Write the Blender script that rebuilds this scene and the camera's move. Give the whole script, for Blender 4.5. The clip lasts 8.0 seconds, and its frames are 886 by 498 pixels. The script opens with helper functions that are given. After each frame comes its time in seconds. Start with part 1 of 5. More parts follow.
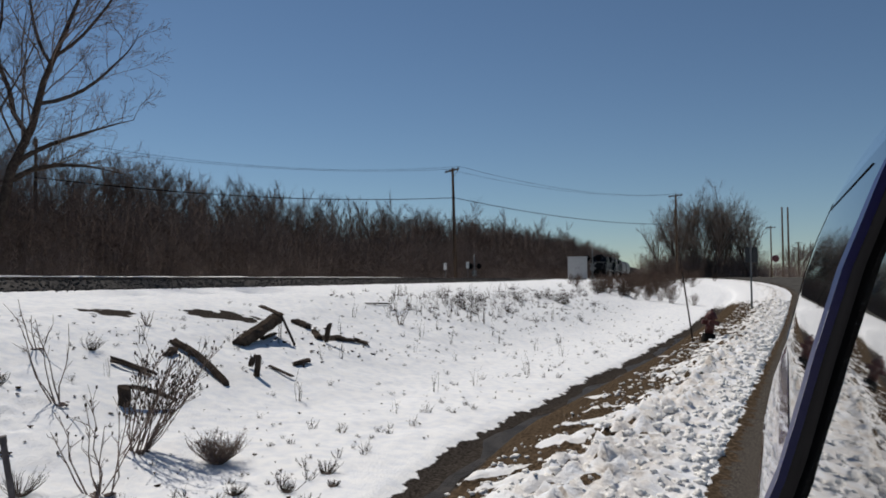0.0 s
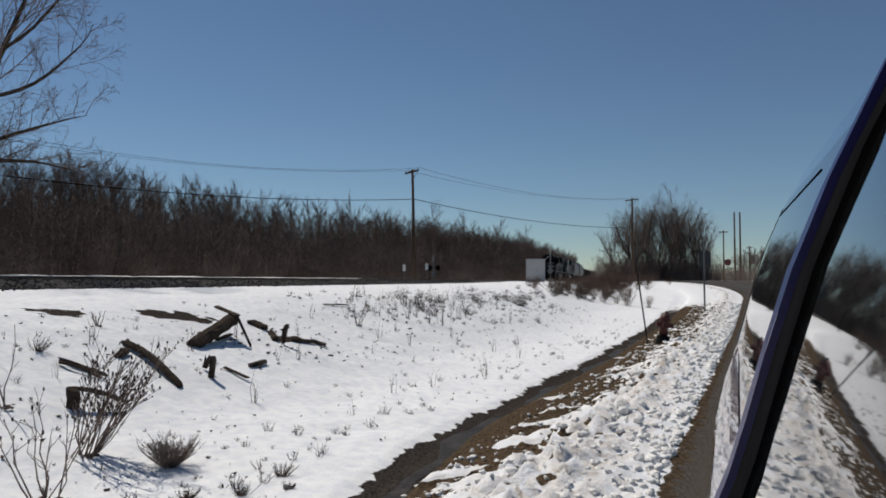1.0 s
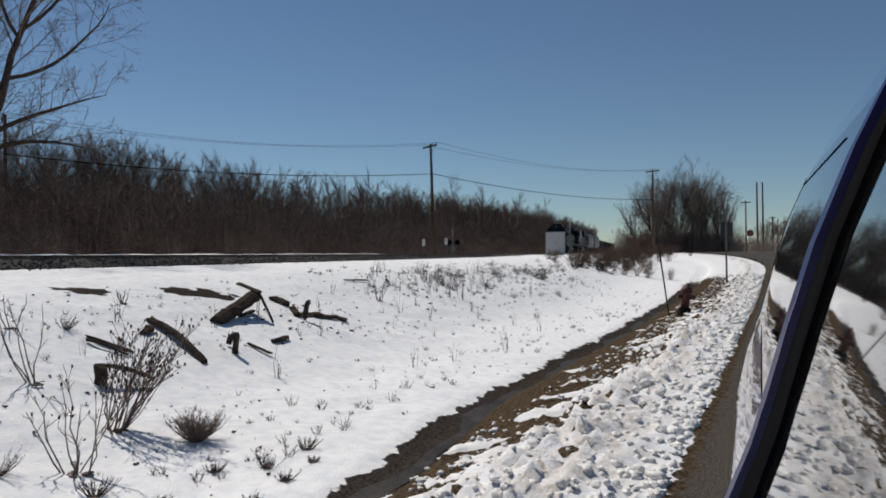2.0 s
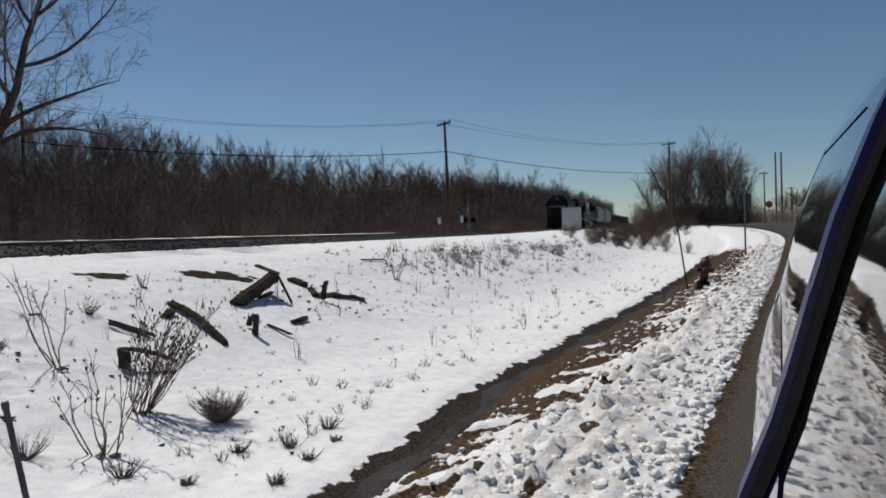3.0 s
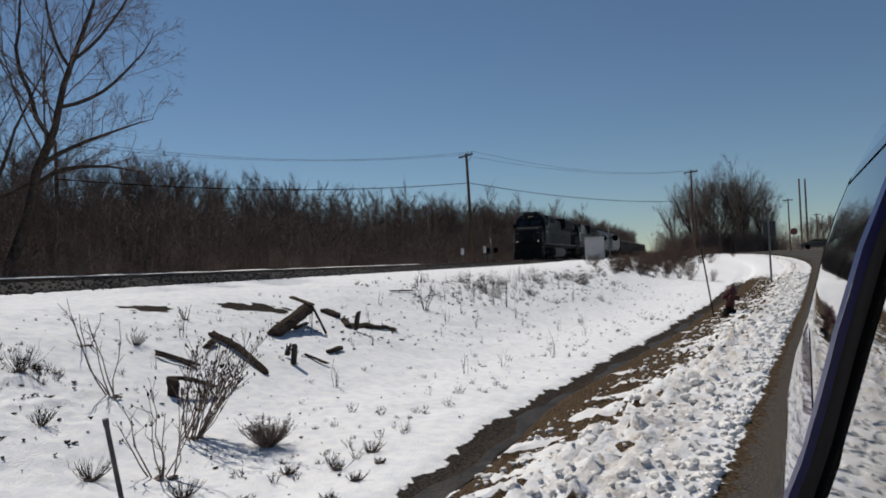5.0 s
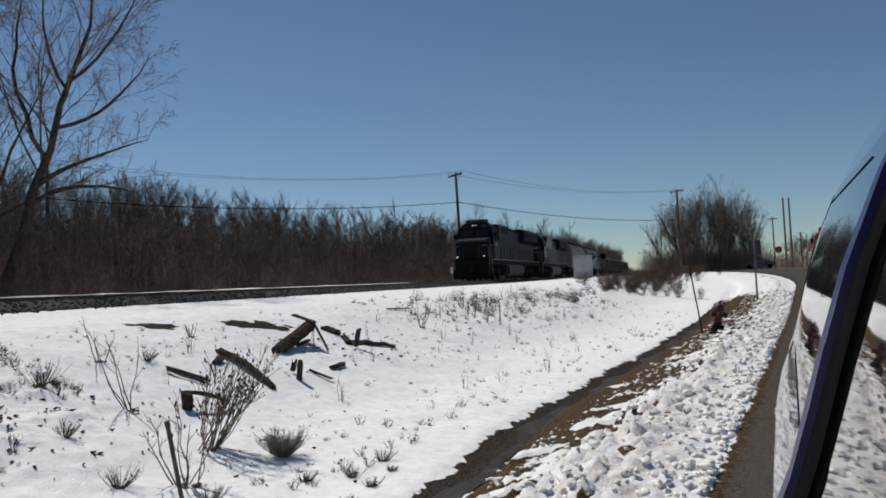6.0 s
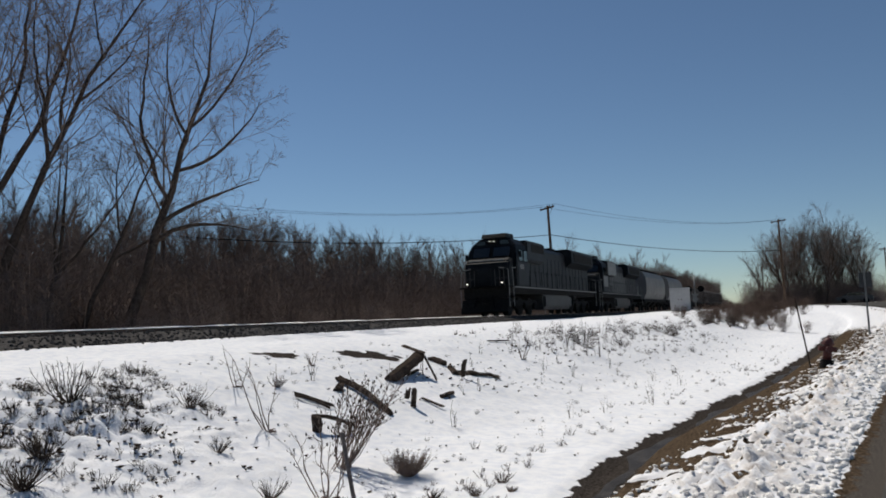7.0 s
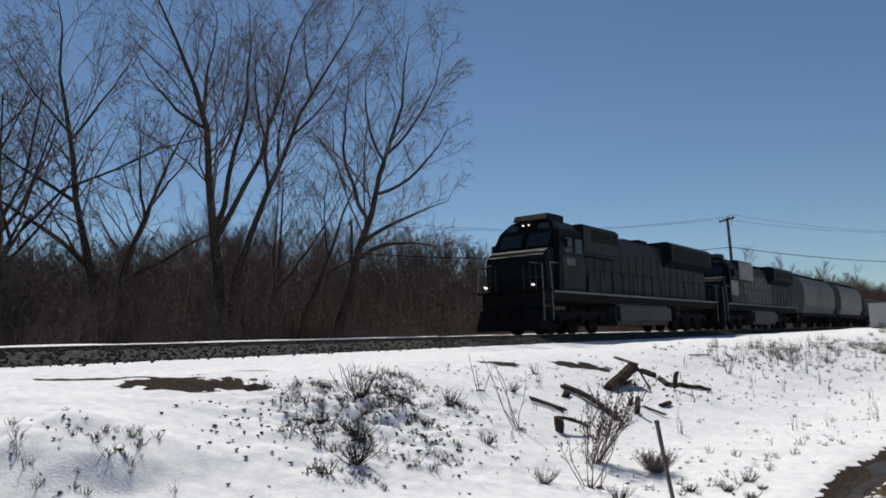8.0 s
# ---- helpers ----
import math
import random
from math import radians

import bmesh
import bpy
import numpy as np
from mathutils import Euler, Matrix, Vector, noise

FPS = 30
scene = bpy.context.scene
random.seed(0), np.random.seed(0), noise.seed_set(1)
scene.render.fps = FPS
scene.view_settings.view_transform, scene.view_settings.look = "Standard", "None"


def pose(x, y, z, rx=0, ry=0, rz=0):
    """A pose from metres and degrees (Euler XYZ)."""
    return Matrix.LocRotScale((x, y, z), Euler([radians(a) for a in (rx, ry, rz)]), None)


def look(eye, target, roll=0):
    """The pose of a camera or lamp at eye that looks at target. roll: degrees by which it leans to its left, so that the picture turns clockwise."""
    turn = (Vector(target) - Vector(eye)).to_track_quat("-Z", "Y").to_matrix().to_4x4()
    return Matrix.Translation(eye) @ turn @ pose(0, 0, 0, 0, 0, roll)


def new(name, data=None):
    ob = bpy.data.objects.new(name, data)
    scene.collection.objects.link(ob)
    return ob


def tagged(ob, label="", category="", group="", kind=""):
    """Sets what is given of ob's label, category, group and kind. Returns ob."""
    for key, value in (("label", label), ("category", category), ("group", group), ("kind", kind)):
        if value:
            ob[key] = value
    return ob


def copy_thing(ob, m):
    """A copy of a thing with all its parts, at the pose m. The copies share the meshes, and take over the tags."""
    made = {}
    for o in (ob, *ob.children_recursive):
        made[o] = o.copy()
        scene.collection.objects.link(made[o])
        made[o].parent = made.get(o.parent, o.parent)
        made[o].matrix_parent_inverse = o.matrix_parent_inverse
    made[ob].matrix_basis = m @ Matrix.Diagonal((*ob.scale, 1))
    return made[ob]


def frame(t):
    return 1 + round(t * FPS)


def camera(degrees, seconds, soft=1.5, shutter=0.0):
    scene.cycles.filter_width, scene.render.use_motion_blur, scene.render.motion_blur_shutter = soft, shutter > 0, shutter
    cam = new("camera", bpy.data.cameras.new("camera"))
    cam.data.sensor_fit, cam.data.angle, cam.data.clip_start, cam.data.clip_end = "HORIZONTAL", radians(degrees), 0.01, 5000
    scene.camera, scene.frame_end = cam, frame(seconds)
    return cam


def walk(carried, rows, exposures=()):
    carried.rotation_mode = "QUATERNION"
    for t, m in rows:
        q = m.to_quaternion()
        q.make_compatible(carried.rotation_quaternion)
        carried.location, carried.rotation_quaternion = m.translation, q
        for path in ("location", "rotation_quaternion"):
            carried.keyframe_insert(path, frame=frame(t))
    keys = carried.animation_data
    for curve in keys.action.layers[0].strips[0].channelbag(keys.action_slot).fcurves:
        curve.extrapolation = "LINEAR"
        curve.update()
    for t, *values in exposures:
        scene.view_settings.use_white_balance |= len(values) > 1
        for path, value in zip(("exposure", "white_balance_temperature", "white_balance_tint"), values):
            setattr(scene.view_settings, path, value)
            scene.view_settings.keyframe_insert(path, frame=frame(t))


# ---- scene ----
cam = camera(61.3, 8.0, soft=1.8)
METRES, EYE, TILT, LEAN, TURN = 3.4, 1.45, 2.35, 0.4, 25.9
ROWS = [
    (0.0, 0.0, 0.0, 0.0, 0.0, 0.0, -0.0),
    (0.5, 0.001, 0.0011, -0.0004, -2.03, 0.13, 0.51),
    (1.0, 0.0014, 0.0004, -0.0006, -3.12, 0.13, -0.49),
    (1.5, 0.0014, 0.001, -0.0006, -2.37, -0.62, -0.2),
    (3.0, -0.0021, 0.0053, 0.0004, -0.48, -3.5, 1.5),
    (3.5, -0.0046, -0.0023, 0.0012, 0.55, -3.61, 2.17),
    (4.0, -0.0155, -0.024, 0.0028, 1.32, -3.47, 2.31),
    (4.5, -0.0268, -0.0567, 0.0054, 1.6, -2.12, 2.27),
    (6.0, -0.1046, -0.2349, 0.012, 0.18, 0.3, 2.24),
    (6.5, -0.1408, -0.32, 0.0158, 7.34, 2.5, 2.05),
    (7.0, -0.1813, -0.4347, 0.0239, 7.02, 3.06, 2.33),
    (7.5, -0.2631, -0.6275, 0.0307, 8.57, 3.54, 3.15),
    (8.0, -0.4259, -0.8762, 0.0396, 19.3, 4.62, 2.18),
]
walk(cam, [(t, pose(0, 0, EYE, TILT, LEAN, TURN) @ pose(METRES * x, METRES * y, METRES * z, 90 + pitch, roll, yaw)) for t, x, y, z, yaw, pitch, roll in ROWS],
     exposures=((0.0, -0.10), (3.5, -0.13), (4.5, -0.16), (6.5, 0.0), (7.5, 0.08), (8.0, 0.13)))

# ---------------- world, sun ----------------
SUN_AZ, SUN_EL = 65.0, 52.0          # degrees left of +y, degrees up
world = bpy.data.worlds.new("world")
scene.world = world
world.use_nodes = True
wn = world.node_tree
sky = wn.nodes.new("ShaderNodeTexSky")
sky.sky_type = "NISHITA"
sky.sun_disc = False
sky.sun_elevation = radians(SUN_EL)
sky.sun_rotation = radians(-SUN_AZ)
sky.altitude = 2500
sky.air_density, sky.dust_density, sky.ozone_density = 1.15, 0.0, 3.0
wn.nodes["Background"].inputs["Strength"].default_value = 0.063
tint = wn.nodes.new("ShaderNodeMix")
tint.data_type, tint.blend_type = "RGBA", "MULTIPLY"
tint.inputs[0].default_value = 1.0
tint.inputs[7].default_value = (0.94, 1.0, 1.0, 1)
wn.links.new(sky.outputs[0], tint.inputs[6])
wn.links.new(tint.outputs[2], wn.nodes["Background"].inputs["Color"])
sun_dir = Vector((-math.sin(radians(SUN_AZ)) * math.cos(radians(SUN_EL)), math.cos(radians(SUN_AZ)) * math.cos(radians(SUN_EL)), math.sin(radians(SUN_EL))))
sun = new("sun", bpy.data.lights.new("sun", "SUN"))
sun.data.energy, sun.data.angle, sun.data.color = 3.9, radians(0.53), (1.0, 0.935, 0.84)
sun.matrix_world = look(sun_dir * 200, (0, 0, 0))
scene.view_settings.exposure = 0.0


# ---------------- materials ----------------
def material(name, colour, rough=0.8, metal=0.0, vary=0.25, scale=6.0, fine=60.0, bump=0.2, second=None, spec=0.5, coat=0.0, emit=0.0, coords="Object"):
    """A surface with variation at two scales and a fine relief."""
    m = bpy.data.materials.new(name)
    m.use_nodes = True
    nt = m.node_tree
    b = nt.nodes["Principled BSDF"]
    b.inputs["Roughness"].default_value, b.inputs["Metallic"].default_value = rough, metal
    b.inputs["Specular IOR Level"].default_value = spec
    b.inputs["Coat Weight"].default_value = coat
    tc = nt.nodes.new("ShaderNodeTexCoord")
    n1, n2 = nt.nodes.new("ShaderNodeTexNoise"), nt.nodes.new("ShaderNodeTexNoise")
    n1.inputs["Scale"].default_value, n2.inputs["Scale"].default_value = scale, fine
    n1.inputs["Detail"].default_value, n2.inputs["Detail"].default_value = 4, 3
    for n in (n1, n2):
        nt.links.new(tc.outputs[coords], n.inputs["Vector"])
    mix = nt.nodes.new("ShaderNodeMath")
    mix.operation = "MULTIPLY_ADD"
    nt.links.new(n1.outputs[0], mix.inputs[0])
    mix.inputs[1].default_value = 0.65
    half = nt.nodes.new("ShaderNodeMath")
    half.operation = "MULTIPLY"
    nt.links.new(n2.outputs[0], half.inputs[0])
    half.inputs[1].default_value = 0.35
    nt.links.new(half.outputs[0], mix.inputs[2])
    ramp = nt.nodes.new("ShaderNodeValToRGB")
    lo = [c * (1 - vary) for c in colour] if second is None else second
    hi = [min(1, c * (1 + vary)) for c in colour] if second is None else colour
    ramp.color_ramp.elements[0].position, ramp.color_ramp.elements[1].position = 0.36, 0.64
    ramp.color_ramp.elements[0].color, ramp.color_ramp.elements[1].color = (*lo, 1), (*hi, 1)
    nt.links.new(mix.outputs[0], ramp.inputs[0])
    nt.links.new(ramp.outputs[0], b.inputs["Base Color"])
    if bump:
        bp = nt.nodes.new("ShaderNodeBump")
        bp.inputs["Strength"].default_value, bp.inputs["Distance"].default_value = bump, 0.02
        nt.links.new(n2.outputs[0], bp.inputs["Height"])
        nt.links.new(bp.outputs[0], b.inputs["Normal"])
    if emit:
        b.inputs["Emission Color"].default_value = (*colour, 1)
        b.inputs["Emission Strength"].default_value = emit
    return m


def ground_material():
    """Snow, dead grass, wet mud and gravel; the masks in "cover" say where each lies, noise frays their edges."""
    m = bpy.data.materials.new("ground_cover")
    m.use_nodes = True
    nt = m.node_tree
    b = nt.nodes["Principled BSDF"]
    att = nt.nodes.new("ShaderNodeAttribute")
    att.attribute_name = "cover"
    sep = nt.nodes.new("ShaderNodeSeparateColor")
    nt.links.new(att.outputs["Color"], sep.inputs[0])
    tc = nt.nodes.new("ShaderNodeTexCoord")

    def noise_at(scale, detail=4.0):
        n = nt.nodes.new("ShaderNodeTexNoise")
        n.inputs["Scale"].default_value, n.inputs["Detail"].default_value = scale, detail
        nt.links.new(tc.outputs["Object"], n.inputs["Vector"])
        return n.outputs[0]

    def ramp(value, a, z, pa=0.4, pz=0.6):
        r = nt.nodes.new("ShaderNodeValToRGB")
        r.color_ramp.elements[0].position, r.color_ramp.elements[1].position = pa, pz
        r.color_ramp.elements[0].color, r.color_ramp.elements[1].color = (*a, 1), (*z, 1)
        nt.links.new(value, r.inputs[0])
        return r.outputs[0]

    def mask(channel, n):
        add = nt.nodes.new("ShaderNodeMath")
        add.operation = "ADD"
        nt.links.new(sep.outputs[channel], add.inputs[0])
        nt.links.new(n, add.inputs[1])
        r = nt.nodes.new("ShaderNodeMapRange")
        r.inputs[1].default_value, r.inputs[2].default_value = 0.96, 1.04
        nt.links.new(add.outputs[0], r.inputs[0])
        return r.outputs[0]

    def mixed(f, a, z, kind="RGBA"):
        x = nt.nodes.new("ShaderNodeMix")
        x.data_type = kind
        i = 6 if kind == "RGBA" else 2
        nt.links.new(f, x.inputs[0])
        for k, v in ((i, a), (i + 1, z)):
            if isinstance(v, float):
                x.inputs[k].default_value = v
            else:
                nt.links.new(v, x.inputs[k])
        return x.outputs[2 if kind == "RGBA" else 0]

    n_big, n_mid, n_fine, n_grit = noise_at(1.3), noise_at(7.0), noise_at(35.0), noise_at(90.0, 2.0)
    snow = ramp(n_mid, (0.70, 0.72, 0.76), (0.84, 0.84, 0.84), 0.3, 0.6)
    grass = ramp(n_fine, (0.030, 0.022, 0.015), (0.125, 0.090, 0.060), 0.35, 0.7)
    mud = ramp(n_fine, (0.020, 0.017, 0.015), (0.080, 0.068, 0.059), 0.35, 0.7)
    gravel = ramp(n_grit, (0.03, 0.027, 0.024), (0.135, 0.118, 0.102), 0.35, 0.68)
    m_snow, m_mud, m_gravel = mask(0, n_mid), mask(1, n_mid), mask(2, n_mid)
    c = mixed(m_mud, grass, mud)
    c = mixed(m_gravel, c, gravel)
    soil = nt.nodes.new("ShaderNodeAttribute")
    soil.attribute_name = "soil"
    amount = nt.nodes.new("ShaderNodeMath")
    amount.operation = "MULTIPLY"
    nt.links.new(soil.outputs["Fac"], amount.inputs[0])
    nt.links.new(ramp(n_mid, (0, 0, 0), (1, 1, 1), 0.38, 0.68), amount.inputs[1])
    snow = mixed(amount.outputs[0], snow, ramp(n_fine, (0.27, 0.22, 0.18), (0.57, 0.51, 0.45), 0.35, 0.65))
    c = mixed(m_snow, c, snow)
    b.inputs["Specular IOR Level"].default_value = 0.0
    nt.links.new(c, b.inputs["Base Color"])
    rough = mixed(m_mud, 0.9, 0.62, "FLOAT")
    rough = mixed(m_snow, rough, 0.75, "FLOAT")
    nt.links.new(rough, b.inputs["Roughness"])
    bp = nt.nodes.new("ShaderNodeBump")
    bp.inputs["Strength"].default_value, bp.inputs["Distance"].default_value = 0.45, 0.03
    nt.links.new(n_fine, bp.inputs["Height"])
    nt.links.new(bp.outputs[0], b.inputs["Normal"])
    return m


M_GROUND = ground_material()
M_ASPHALT = material("asphalt", (0.075, 0.072, 0.068), 0.85, vary=0.3, scale=2.5, fine=120, spec=0.0)
M_BALLAST = material("ballast_stone", (0.078, 0.073, 0.069), 0.9, vary=0.6, scale=9, fine=45, bump=0.8, spec=0.0)
M_RUST = material("rusty_steel", (0.09, 0.05, 0.035), 0.8, 0.2)
M_TIE = material("tie_wood", (0.06, 0.047, 0.038), 0.9, scale=4, fine=40, spec=0.0)
M_POLE = material("pole_wood", (0.085, 0.06, 0.045), 0.9, scale=3, fine=50, spec=0.0)
M_BARK = material("bark", (0.075, 0.057, 0.047), 0.9, vary=0.35, scale=8, fine=60, spec=0.0)
M_TWIG = material("twig", (0.18, 0.138, 0.116), 0.9, vary=0.35, scale=3, fine=40, bump=0, spec=0.0)
M_WEED = material("dead_weed", (0.062, 0.049, 0.040), 0.95, vary=0.45, scale=2, fine=20, bump=0, spec=0.0)
M_BRUSH = material("brush", (0.142, 0.110, 0.096), 0.95, vary=0.4, scale=0.25, fine=4, bump=0, spec=0.0)
M_FARTWIG = material("far_twig", (0.15, 0.125, 0.11), 0.95, vary=0.3, scale=1, fine=8, bump=0, spec=0.0)
M_WOOD = material("weathered_wood", (0.055, 0.043, 0.035), 0.9, vary=0.5, scale=9, fine=70, bump=0.5, spec=0.0)
M_BOX = material("aluminium_sheet", (0.36, 0.36, 0.36), 0.6, 0.0, vary=0.08)
M_LOCO = material("black_paint", (0.011, 0.0125, 0.0145), 0.5, vary=0.4, scale=2, fine=20, bump=0.05, spec=0.05)
# the locomotive's black again, with sky light on its flanks put into the colour
M_SIDE = material("sky_tinted_black_paint", (0.0115, 0.0135, 0.0165), 0.55, vary=0.5, scale=1.2, fine=18, bump=0.05, spec=0.2)
M_TRUCK = material("red_truck_paint", (0.34, 0.035, 0.02), 0.35, vary=0.15, scale=3, fine=30, bump=0.03)
M_WHITE = material("white_paint", (0.72, 0.72, 0.70), 0.5, vary=0.1)
M_UNDER = material("oily_steel", (0.010, 0.009, 0.008), 0.8, vary=0.4, spec=0.15)
M_HOPPER = material("hopper_grey", (0.12, 0.117, 0.112), 0.6, vary=0.2, scale=0.8, fine=9)
M_DARKCAR = material("car_brown", (0.045, 0.032, 0.026), 0.7, vary=0.3, scale=1, fine=10)
M_GLASSDARK = material("dark_glass", (0.01, 0.012, 0.014), 0.06, vary=0.1, bump=0)
M_LAMP = material("lamp_lens", (1.0, 0.93, 0.8), 0.2, emit=1.2)
M_PAINT = material("blue_car_paint", (0.012, 0.013, 0.15), 0.10, 0.0, vary=0.1, scale=200, fine=600, coat=1.0, bump=0)
M_FRAME = material("blue_frame_paint", (0.008, 0.009, 0.075), 0.38, vary=0.1, scale=200, fine=600, spec=0.3, bump=0)
M_RUBBER = material("black_rubber", (0.008, 0.008, 0.009), 0.95, vary=0.2, spec=0.0)
M_WINDOW = material("tinted_glass", (0.01, 0.011, 0.012), 0.02, spec=0.8, vary=0.05, bump=0, coat=0.35)
M_HYDRANT = material("red_iron", (0.075, 0.014, 0.011), 0.55, vary=0.35)
M_STEEL = material("galvanised_steel", (0.2, 0.2, 0.195), 0.5, 0.6)
M_SNOW = material("ploughed_snow", (0.80, 0.78, 0.75), 0.8, vary=0.08, scale=8, fine=50, bump=0.5)
M_STRIPE = material("pale_grey_paint", (0.16, 0.16, 0.155), 0.55, vary=0.3, scale=2, fine=20)
M_PANEL = material("faded_grey_paint", (0.042, 0.042, 0.043), 0.55, vary=0.3, scale=2, fine=20)
M_TANK = material("grimy_tank", (0.026, 0.024, 0.023), 0.55, vary=0.4, scale=2, fine=20)
M_REDBRUSH = material("red_brush", (0.105, 0.076, 0.062), 0.95, vary=0.4, scale=0.5, fine=5, bump=0, spec=0.0)
M_WIRE = material("wire_sheath", (0.012, 0.012, 0.013), 0.9, vary=0.1, bump=0, spec=0.02)
M_WATER = material("ditch_water", (0.045, 0.040, 0.036), 0.5, vary=0.5, scale=3, fine=26, bump=0.8, spec=0.04)
M_HEAD = material("polished_rail_head", (0.45, 0.44, 0.43), 0.25, 1.0, bump=0.05)
M_GREYWOOD = material("grey_stake_wood", (0.15, 0.135, 0.13), 0.9, vary=0.4, scale=6, fine=60, spec=0.0)
M_LEAF = material("dead_leaf", (0.075, 0.055, 0.042), 0.95, vary=0.5, scale=4, fine=30, bump=0, spec=0.0)
M_RED = material("red_sign", (0.07, 0.012, 0.012), 0.5)


# ---------------- building helpers ----------------
def link_mesh(name, verts, faces, mat, smooth=False):
    me = bpy.data.meshes.new(name)
    me.from_pydata([tuple(v) for v in verts], [], [tuple(f) for f in faces])
    me.materials.append(mat)
    if smooth:
        me.polygons.foreach_set("use_smooth", [True] * len(me.polygons))
    return new(name, me)


def part(name, bm, mat, parent=None, label="", smooth=False):
    """One mesh object from a bmesh, under a thing or a part."""
    me = bpy.data.meshes.new(name)
    bmesh.ops.recalc_face_normals(bm, faces=bm.faces)
    bm.to_mesh(me)
    bm.free()
    me.materials.append(mat)
    if smooth:
        me.polygons.foreach_set("use_smooth", [True] * len(me.polygons))
    ob = new(name, me)
    if parent is not None:
        ob.parent = parent
    if label:
        ob["label"] = label
    return ob


def box(size, at=(0, 0, 0), bevel=0.0, bm=None, turn=None):
    bm = bm or bmesh.new()
    m = Matrix.Translation(at) @ (turn or Matrix.Identity(4)) @ Matrix.Diagonal((*size, 1))
    r = bmesh.ops.create_cube(bm, size=1, matrix=m)
    if bevel:
        edges = {e for v in r["verts"] for e in v.link_edges}
        bmesh.ops.bevel(bm, geom=list(edges), offset=bevel, segments=2, affect="EDGES")
    return bm


def rod(a, z, ra, rz=None, sides=8, bm=None):
    """A tapered round bar from a to z."""
    bm = bm or bmesh.new()
    a, z = Vector(a), Vector(z)
    way = z - a
    m = Matrix.Translation((a + z) / 2) @ way.to_track_quat("Z", "Y").to_matrix().to_4x4()
    bmesh.ops.create_cone(bm, cap_ends=True, segments=sides, radius1=ra, radius2=ra if rz is None else rz, depth=way.length, matrix=m)
    return bm


def prism(outline, a, z, axis="x", bm=None):
    """An outline of (p, q) pairs drawn out from a to z along an axis."""
    bm = bm or bmesh.new()
    put = {"x": lambda c, p, q: (c, p, q), "y": lambda c, p, q: (p, c, q), "z": lambda c, p, q: (p, q, c)}[axis]
    ends = [[bm.verts.new(put(c, p, q)) for p, q in outline] for c in (a, z)]
    n = len(outline)
    for i in range(n):
        bm.faces.new((ends[0][i], ends[0][(i + 1) % n], ends[1][(i + 1) % n], ends[1][i]))
    bm.faces.new(ends[0])
    bm.faces.new(ends[1])
    return bm


def thing(name, label, category, m=None, group="", kind=""):
    e = tagged(new(name), label, category, group, kind)
    if m is not None:
        e.matrix_basis = m
    return e


# ---------------- the lie of the land ----------------
def hashed(i, j, seed):
    v = np.sin(i * 127.1 + j * 311.7 + seed * 74.7) * 43758.5453
    return v - np.floor(v)


def noise2(x, y, seed=0):
    i, j = np.floor(x), np.floor(y)
    fx, fy = x - i, y - j
    fx, fy = fx * fx * (3 - 2 * fx), fy * fy * (3 - 2 * fy)
    a, b = hashed(i, j, seed), hashed(i + 1, j, seed)
    c, d = hashed(i, j + 1, seed), hashed(i + 1, j + 1, seed)
    return (a * (1 - fx) + b * fx) * (1 - fy) + (c * (1 - fx) + d * fx) * fy


def fbm(x, y, seed=0, octaves=4):
    out, amp, tot = 0.0, 1.0, 0.0
    for k in range(octaves):
        out = out + amp * noise2(x * 2 ** k, y * 2 ** k, seed + k)
        tot += amp
        amp *= 0.5
    return out / tot


def step(a, z, v):
    f = np.clip((v - a) / (z - a), 0, 1)
    return f * f * (3 - 2 * f)


TRACK_X, TRACK_TURN, RAIL_Z = -15.6, 8.42, 1.58
TC, TS = math.cos(radians(TRACK_TURN)), math.sin(radians(TRACK_TURN))
BEND_Y, BEND_R = 38.0, 35.0           # where the road begins to bend left, and the radius of its near edge
EDGE_X = -0.45


def track_uv(x, y):
    """Across (to the road's side) and along the track."""
    dx = x - TRACK_X
    return dx * TC + y * TS, -dx * TS + y * TC


def on_track(u, v, z=0.0):
    return Vector((TRACK_X + u * TC - v * TS, u * TS + v * TC, z))


def beside_road(x, y):
    """Distance from the road's near edge into the field (minus: on the road)."""
    straight = EDGE_X - x
    cx = EDGE_X - BEND_R
    bent = BEND_R - np.hypot(x - cx, y - BEND_Y)
    return np.where(y < BEND_Y, straight, np.where(x > cx, bent, BEND_R - (y - BEND_Y)))


def ditch_shift(y):
    """How far the ditch swings out from the road along its way."""
    return 0.42 * step(4.0, 8.5, y) + 0.22 * step(15, 24, y)


